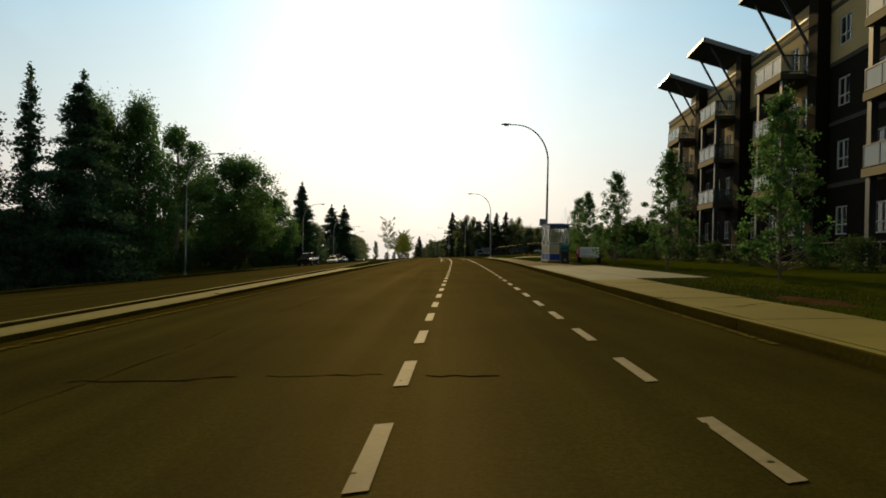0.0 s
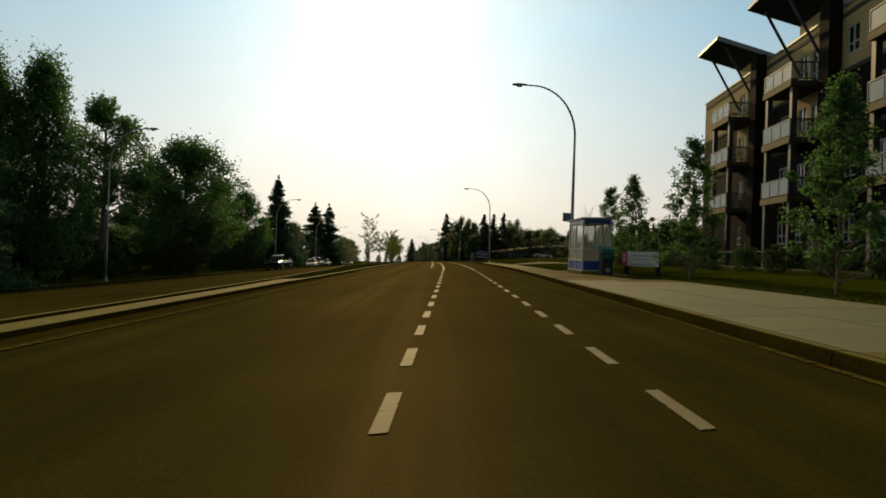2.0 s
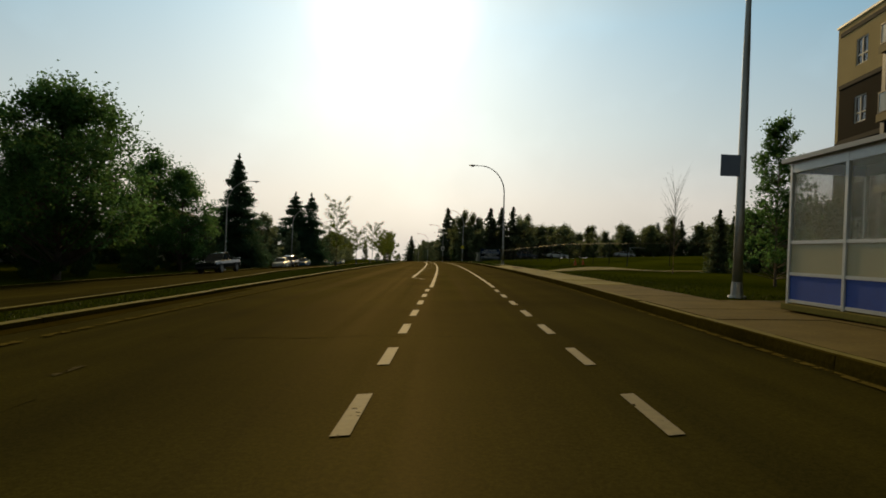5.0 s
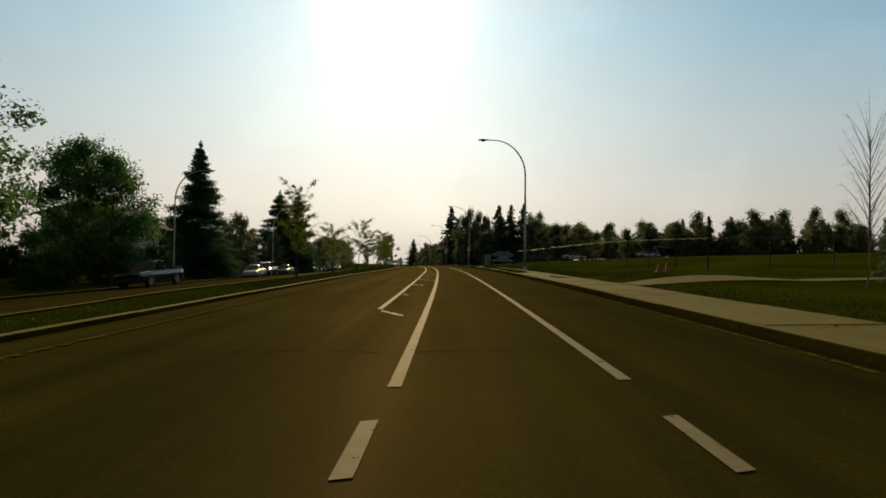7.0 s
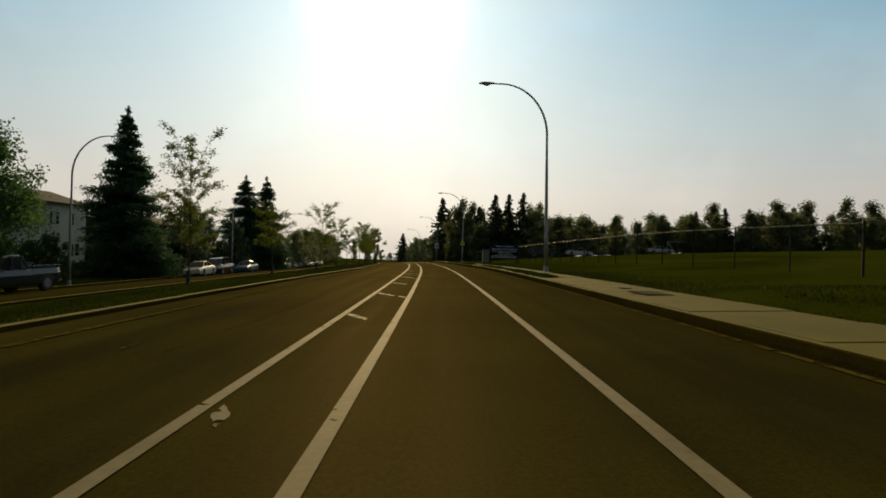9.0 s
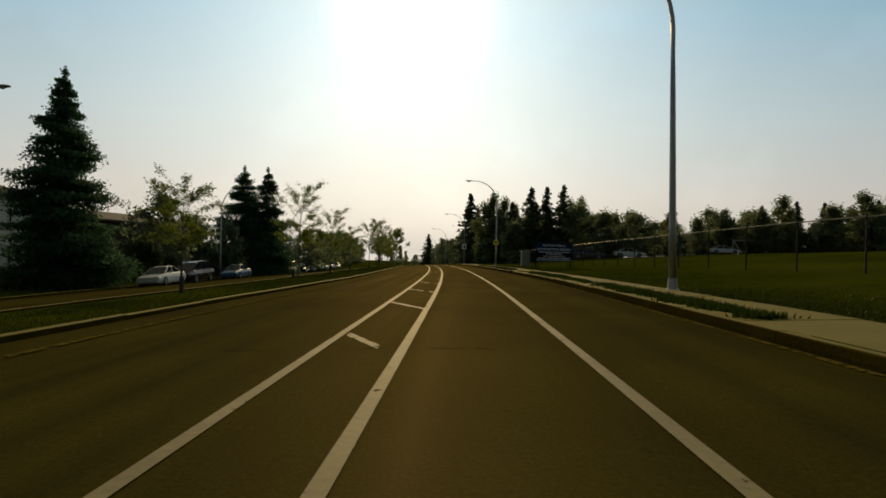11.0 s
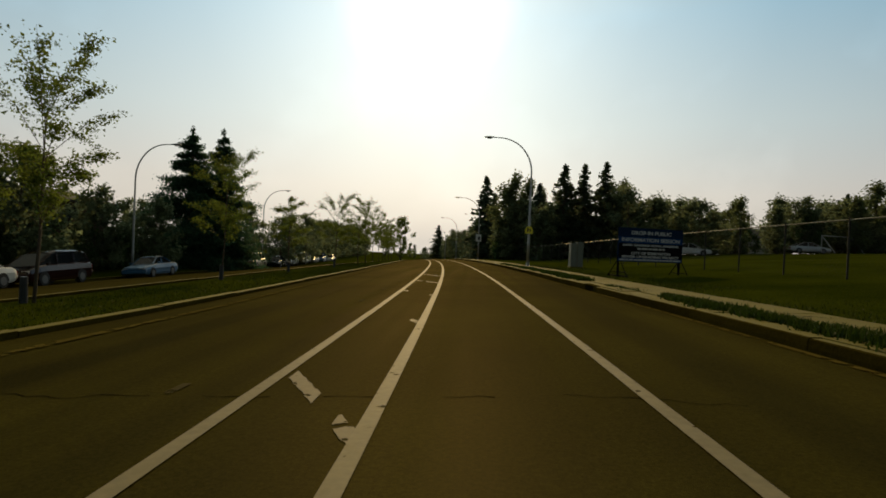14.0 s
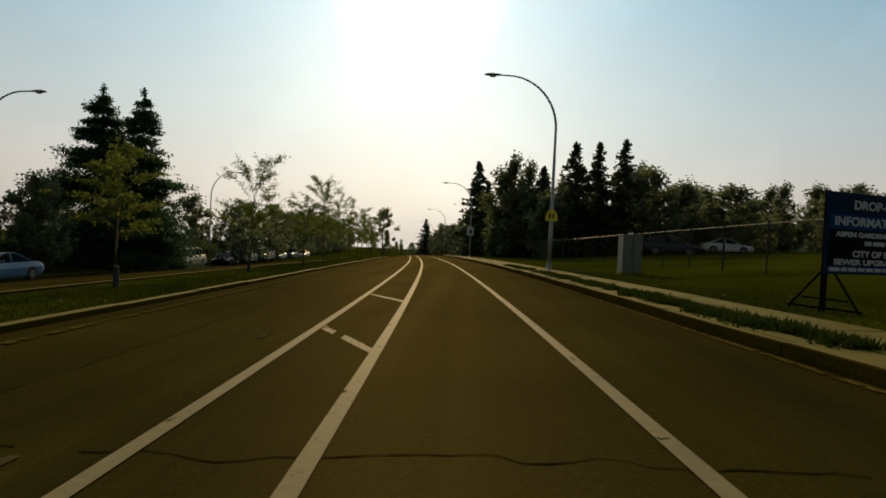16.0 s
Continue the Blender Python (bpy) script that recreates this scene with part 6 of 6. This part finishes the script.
def info_board():
    ax, ay, bx, by = 6.5, 106.75, 9.25, 107.95
    k = math.hypot(bx - ax, by - ay) / 4.44
    ln = 4.44
    ob = thing("information_board", pose(ax, ay, land(8, 108.5) + 0.1, 0, 0, math.degrees(math.atan2(by - ay, bx - ax))) @ Matrix.Diagonal((k, 0.8, 0.79, 1)), "large dark blue public notice board on trestle feet", "notice board")
    z0, z1, up = 0.73, 2.33, 0.28
    bm = bmesh.new()
    box(bm, 0, ln, 0, 0.05, z0, z1, 0.006)
    panel = part("panel", bm, BOARD_BLUE, ob)
    for za, zb, mat, xa, xb in ((0.62, 1.32, BOARD_BLACK, 0.05, ln - 0.05), (0.48, 0.62, BOARD_SKY, 0.05, ln - 0.05), (1.34, 1.62, BOARD_SKY, 0.05, ln - 0.05)):
        bm = bmesh.new()
        box(bm, xa, xb, -0.004, 0.0, za + up, zb + up)
        part("band", bm, mat, panel)
    c = ln / 2
    for text, z, size, w in (("DROP-IN PUBLIC", 1.74, 0.24, 2.75), ("INFORMATION SESSION", 1.41, 0.24, 4.0), ("ASPEN GARDENS, ROYAL GARDENS,", 1.19, 0.13, 3.9),
                             ("CITY OF EDMONTON", 0.80, 0.17, 2.7), ("SEWER UPGRADING PROJECT", 0.64, 0.15, 3.95)):
        lettering(panel, text, c, z + up, size, w, BOARD_TEXT)
    r = random.Random(8)
    text_bars(panel, c - 0.95, c + 0.95, -0.005, 1.03 + up, 0.085, BOARD_TEXT, r, 0.06)
    text_bars(panel, 0.1, ln - 0.15, -0.005, 0.51 + up, 0.07, BOARD_TEXT, r, 0.05)
    for x in (0.12, ln - 0.12):
        bm = bmesh.new()
        box(bm, x - 0.045, x + 0.045, 0.052, 0.13, 0, z1 + 0.02)
        part("post", bm, BOARD_BLACK, ob)
        bm = bmesh.new()
        rod(bm, (x - 0.03, -0.62, 0.02), (x - 0.03, -0.12, 0.76), 0.025, sides=6)
        rod(bm, (x - 0.03, 0.78, 0.02), (x - 0.03, 0.14, 0.76), 0.025, sides=6)
        rod(bm, (x - 0.03, -0.66, 0.06), (x - 0.03, 0.8, 0.06), 0.025, sides=6)
        rod(bm, (x - 0.03, -0.4, 0.24), (x - 0.03, 0.5, 0.24), 0.02, sides=6)
        part("trestle_foot", bm, BOARD_BLACK, ob)


info_board()

CABINET = material("grey_green_cabinet_paint", (0.17, 0.18, 0.14), 0.65, 0.1, spread=0.12, grain=6, bump=0.03)


def utility_cabinet():
    ob = thing("utility_cabinet", pose(6.85, 119.2, land(7.4, 119.5) + 0.1, 0, 0, 3) @ Matrix.Diagonal((0.66, 0.9, 0.96, 1)), "grey-green metal utility cabinet with two doors", "utility cabinet")
    bm = bmesh.new()
    box(bm, -0.06, 1.16, -0.06, 0.71, -0.05, 0.1, 0.01)
    part("plinth", bm, CONCRETE, ob)
    for x0, x1, h in ((0.0, 0.52, 1.5), (0.56, 1.1, 1.56)):
        bm = bmesh.new()
        box(bm, x0, x1, 0.0, 0.65, 0.1, h, 0.012)
        b = part("body", bm, CABINET, ob)
        bm = bmesh.new()
        box(bm, x0 + 0.04, x1 - 0.04, -0.02, -0.002, 0.18, h - 0.08, 0.005)
        d = part("door", bm, CABINET, b)
        bm = bmesh.new()
        box(bm, x1 - 0.11, x1 - 0.08, -0.045, -0.021, 0.8, 0.95, 0.005)
        part("handle", bm, DARK_STEEL, d)
        bm = bmesh.new()
        box(bm, x0 - 0.015, x1 + 0.015, -0.03, 0.67, h, h + 0.04, 0.01)
        part("cap", bm, CABINET, b)


utility_cabinet()

# ---- houses on the far side and beyond the field ----
STUCCO = material("pale_stucco", (0.55, 0.53, 0.46), 0.9, spread=0.12, grain=12, stain=0.6, bump=0.2)
SHINGLE = material("dark_shingles", (0.05, 0.045, 0.04), 0.9, spread=0.25, grain=12, stain=0.8, bump=0.4)
BROWN = siding("brown_house_siding", (0.06, 0.045, 0.03))


def house(x, y, w, d, h, turn, wall_mat, label, rise=1.2, windows=3, storeys=2, category="house"):
    """A house with a low gable roof; its windowed front faces local -y."""
    ob = thing("house", pose(x, y, land(x, y) + 0.1, 0, 0, turn), label, category, "houses")
    ops_all = []
    for s in range(storeys):
        z0, z1 = h * s / storeys, h * (s + 1) / storeys
        ops = []
        for k in range(windows):
            xc = -w / 2 + w * (k + 0.5) / windows
            if s == 0 and k == windows // 2:
                ops.append((xc - 0.48, xc + 0.48, z0 + 0.02, z0 + 2.1))
            else:
                ops.append((xc - 0.7, xc + 0.7, z0 + 0.95, z0 + 2.2))
        bm = bmesh.new()
        wall_panel(bm, -w / 2, w / 2, z0, z1, ops, -d / 2, -d / 2 + 0.25)
        bmesh.ops.remove_doubles(bm, verts=bm.verts, dist=0.0005)
        wl = part("wall", bm, wall_mat, ob)
        for o in ops:
            window_unit(wl, *o, -d / 2 + 0.1, 2 if o[2] > z0 + 0.5 else 1, wall_mat is STUCCO, None if wall_mat is STUCCO else DARK_STEEL)
    for xa, xb in ((-w / 2, -w / 2 + 0.25), (w / 2 - 0.25, w / 2)):
        bm = bmesh.new()
        a = [bm.verts.new((xx, yy, zz)) for xx in (xa, xb) for yy, zz in ((-d / 2 + 0.25, 0), (d / 2 - 0.25, 0), (d / 2 - 0.25, h), (0, h + rise * 0.95), (-d / 2 + 0.25, h))]
        bm.faces.new(a[:5][::-1])
        bm.faces.new(a[5:])
        for k in range(5):
            bm.faces.new((a[k], a[(k + 1) % 5], a[5 + (k + 1) % 5], a[5 + k]))
        bmesh.ops.recalc_face_normals(bm, faces=bm.faces)
        part("gable_wall", bm, wall_mat, ob)
    bm = bmesh.new()
    box(bm, -w / 2, w / 2, d / 2 - 0.25, d / 2, 0, h)
    part("wall", bm, wall_mat, ob)
    bm = bmesh.new()
    e = 0.5
    sl = rise / (d / 2)
    p = [(-d / 2 - e, h - sl * e), (0, h + rise), (d / 2 + e, h - sl * e), (d / 2 + e, h - sl * e + 0.18), (0, h + rise + 0.2), (-d / 2 - e, h - sl * e + 0.18)]
    a = [bm.verts.new((xx, *q)) for xx in (-w / 2 - e, w / 2 + e) for q in p]
    bm.faces.new((a[0], a[1], a[4], a[5]))
    bm.faces.new((a[1], a[2], a[3], a[4]))
    bm.faces.new((a[11], a[10], a[7], a[6]))
    bm.faces.new((a[10], a[9], a[8], a[7]))
    for k in range(6):
        j = (k + 1) % 6
        bm.faces.new((a[k], a[6 + k], a[6 + j], a[j]))
    bmesh.ops.recalc_face_normals(bm, faces=bm.faces)
    part("roof", bm, SHINGLE, ob)
    return ob


house(-38.0, 108.0, 9.5, 8.0, 6.0, 90, STUCCO, "pale stucco two-storey house with a low dark roof")
house(-38.5, 126.0, 24.0, 10.0, 5.0, 90, BROWN, "long brown two-storey house with a low dark roof", 1.0, 7)
house(-40.0, 82.0, 12.0, 9.0, 3.6, 90, STUCCO, "pale stucco bungalow half hidden by trees", 1.5, 3, 1)
house(-40.0, 60.0, 13.0, 9.0, 3.4, 90, BROWN, "brown bungalow half hidden by trees", 1.5, 3, 1)
house(52.0, 196.0, 12.0, 8.0, 3.2, 180, STUCCO, "pale bungalow beyond the playing field", 1.6, 3, 1)
house(84.0, 192.0, 13.0, 8.0, 3.2, 180, STUCCO, "pale bungalow beyond the playing field", 1.6, 3, 1)
house(30.0, 200.0, 12.0, 8.0, 3.2, 180, BROWN, "brown bungalow beyond the playing field", 1.6, 3, 1)

# ---- grass, weeds and small things ----
BLADE = leaf_material("grass_blades", (0.036, 0.05, 0.004), 0.3, 0.5)
WEED = leaf_material("weed_leaves", (0.035, 0.06, 0.006), 0.3, 0.4)


def blades(name, count, place, height, label, mat, seed, parent=None, broad=1.0):
    """Upright single-leaf blades scattered by place(rnd) -> x, y, z."""
    rnd = np.random.default_rng(seed)
    xyz = place(rnd, count)
    n = len(xyz)
    h = height * rnd.uniform(0.4, 1.3, n)
    az = rnd.uniform(0, 2 * math.pi, n)
    lean = rnd.normal(size=(n, 2)) * 0.35
    w = (0.006 + 0.010 * rnd.random(n)) * broad
    d = np.stack([np.cos(az) * w, np.sin(az) * w, 0 * w], 1)
    tip = xyz + np.stack([lean[:, 0] * h, lean[:, 1] * h, h], 1)
    v = np.stack([xyz - d, xyz + d, tip], 1).reshape(-1, 3)
    me = fast_mesh(name, v, np.arange(3 * n).reshape(n, 3), mat)
    ob = new(name, me)
    ob.parent = parent
    return tagged(ob, label, "grass", kind="stuff")


def zs(x, y, dz):
    return np.array([land(a, b) + dz for a, b in zip(x, y)])


def lawn_right(rnd, n):
    y = rnd.uniform(2, 125, n)
    y = np.where((y > 15.8) & (y < 41), y + 41, y)
    x = np.array([walk_r(v) for v in y]) + np.abs(rnd.normal(size=n)) ** 1.3 * 1.3 + 0.02
    return np.stack([x, y, zs(x, y, 0.11)], 1)


def lawn_median(rnd, n):
    y = rnd.uniform(34, 130, n)
    a, b = np.array([median_l(v) + 0.2 for v in y]), np.array([kerb_l(v) - 0.17 for v in y])
    x = b + (a - b) * rnd.random(n) ** 1.5
    return np.stack([x, y, zs(x, y, 0.075)], 1)


def lawn_pad(rnd, n):
    y = rnd.uniform(8, 42, n)
    x = np.where(y > 16.6, 7.8 + 0.02 * (y - 17), np.array([walk_r(v) for v in y])) + np.abs(rnd.normal(size=n)) * 1.2
    return np.stack([x, y, zs(x, y, 0.11)], 1)


blades("grass_blades", 45000, lawn_right, 0.055, "rough mown grass beside the sidewalk", BLADE, 31)
blades("grass_blades", 40000, lawn_median, 0.045, "rough mown grass on the median", BLADE, 32)
blades("grass_blades", 14000, lawn_pad, 0.055, "rough mown grass behind the bus pad", BLADE, 33)
for i, (y0, y1, n, h) in enumerate(((74.6, 83.6, 5200, 0.13), (84.9, 88.5, 1500, 0.10), (89.0, 97.0, 5200, 0.12), (98.6, 101.0, 250, 0.06), (103.2, 109.8, 4200, 0.13), (110.4, 119.5, 4200, 0.11), (121, 128, 2500, 0.1))):
    def weedy(rnd, k, a=y0, b=y1):
        y = a + (b - a) * rnd.random(k)
        lump = np.array([0.5 + 0.5 * math.sin(v * 3.1) * math.sin(v * 1.3 + 1) for v in y])
        x = np.array([kerb_r(v) + 0.56 for v in y]) + rnd.normal(size=k) * (0.05 + 0.13 * lump)
        return np.stack([x, y, zs(x, y, 0.13)], 1)
    blades("weeds", int(n * 1.6), weedy, h * 0.8, "green weeds growing in the sidewalk joint", WEED, 40 + i, broad=2.0)

# dark rubber guards round the feet of the median trees
for x, y in ((-7.1, 74.0), (-6.9, 83.6), (-7.0, 95.3), (-7.1, 103.8), (-7.3, 111.3), (-7.2, 119.6)):
    ob = thing("trunk_guard", pose(x, y, land(x, y) + 0.07), "black plastic guard round a young tree's trunk", "tree guard", "trunk guards")
    bm = bmesh.new()
    rod(bm, (0, 0, 0), (0, 0, 0.5), 0.07, 0.065, 12)
    part("tube", bm, BLACK, ob)


# a football goal on the field and two small orange markers by the fence
GOAL_WHITE = material("white_goal_tube", (0.32, 0.32, 0.3), 0.5, spread=0.1, bump=0)
goal = thing("football_goal", pose(46.5, 160.0, land(46.5, 160) + 0.12, 0, 0, -150), "white steel football goal on the playing field", "goal")
for a, b, nm in (((-3.2, 0, 0), (-3.2, 0, 2.1), "goal_post"), ((3.2, 0, 0), (3.2, 0, 2.1), "goal_post"), ((-3.26, 0, 2.1), (3.26, 0, 2.1), "crossbar"), ((-3.2, 0, 2.05), (-3.2, 1.6, 0.02), "stay"), ((3.2, 0, 2.05), (3.2, 1.6, 0.02), "stay")):
    bm = bmesh.new()
    rod(bm, a, b, 0.06, sides=8)
    part(nm, bm, GOAL_WHITE, goal)
ORANGE = material("orange_marker_plastic", (0.55, 0.09, 0.01), 0.5, spread=0.12, bump=0.02)
for x, y in ((9.6, 63.6), (8.9, 62.6)):
    m = thing("marker_cone", pose(x, y, land(x, y) + 0.1), "small orange marker cone in the grass", "cone", "orange markers")
    bm = bmesh.new()
    box(bm, -0.12, 0.12, -0.12, 0.12, 0.0, 0.025, 0.005)
    part("base", bm, ORANGE, m)
    bm = bmesh.new()
    rod(bm, (0, 0, 0.025), (0, 0, 0.34), 0.085, 0.02, 14)
    part("cone", bm, ORANGE, m)

# covers set into the sidewalk and the storm drain in the kerb
GREY_LID = material("worn_grey_lid", (0.06, 0.058, 0.03), 0.9, spread=0.3, grain=30, stain=3, bump=0.2, spec=0.05)
RUST = material("rusty_cast_iron", (0.09, 0.045, 0.02), 0.8, 0.3, spread=0.4, grain=40, stain=6, bump=0.3)
cover = thing("valve_cover", pose(6.14, 68.1, land(6.14, 68.1) + 0.146), "round rusty iron cover set in the sidewalk", "cover")
bm = bmesh.new()
rod(bm, (0, 0, 0), (0, 0, 0.016), 0.17, 0.165, 20)
rim = part("rim", bm, RUST, cover)
bm = bmesh.new()
rod(bm, (0, 0, 0.016), (0, 0, 0.024), 0.13, 0.125, 20)
part("lid", bm, RUST, cover)
plate = thing("access_cover", pose(6.1, 66.3, land(6.1, 66.3) + 0.146, 0, 0, 2), "grey concrete access cover set in the sidewalk", "cover")
bm = bmesh.new()
box(bm, -0.3, 0.3, -0.55, 0.55, 0, 0.014, 0.004)
part("frame", bm, GREY_LID, plate)
for ya, yb in ((-0.5, -0.01), (0.01, 0.5)):
    bm = bmesh.new()
    box(bm, -0.25, 0.25, ya, yb, 0.014, 0.022, 0.003)
    part("lid", bm, GREY_LID, plate)
dx, dy = kerb_r(100.7), 100.7
drain = thing("storm_drain", pose(dx, dy, land(dx, dy), 0, 0, math.degrees(math.atan((kerb_r(99.7) - kerb_r(101.7)) / 2.0))), "dark storm drain opening in the kerb below a worn concrete cap", "storm drain")
# no hollow is cut: a thin dark plate stands for its shade
bm = bmesh.new()
box(bm, -0.014, -0.002, -0.38, 0.38, 0.01, 0.13)
part("opening", bm, TAR, drain)
bm = bmesh.new()
box(bm, -0.02, 0.16, -0.5, 0.5, 0.153, 0.165, 0.004)
part("cap", bm, KERB, drain)

# a patch of bare soil in the lawn
SOIL = material("bare_brown_soil", (0.07, 0.04, 0.018), 0.95, spread=0.4, grain=18, stain=2, bump=0.8, spec=0.0)
rnd = random.Random(77)
verts, faces = [(5.95, 9.2, land(5.95, 9.2) + 0.17)], []
for ring in (0.5, 1.0):
    for k in range(18):
        a = 2 * math.pi * k / 18
        r = ring * rnd.uniform(0.8, 1.15)
        x, y = 5.95 + math.cos(a) * r * 0.4, 9.2 + math.sin(a) * r * 1.2
        verts.append((x, y, land(x, y) + (0.16 if ring < 1 else 0.1) + rnd.uniform(-0.01, 0.02)))
for k in range(18):
    j = (k + 1) % 18
    faces += [(0, 1 + k, 1 + j), (1 + k, 19 + k, 19 + j, 1 + j)]
tagged(mesh_object("soil_patch", verts, faces, SOIL, smooth=True), "patch of bare brown soil in the lawn", "soil", kind="stuff")
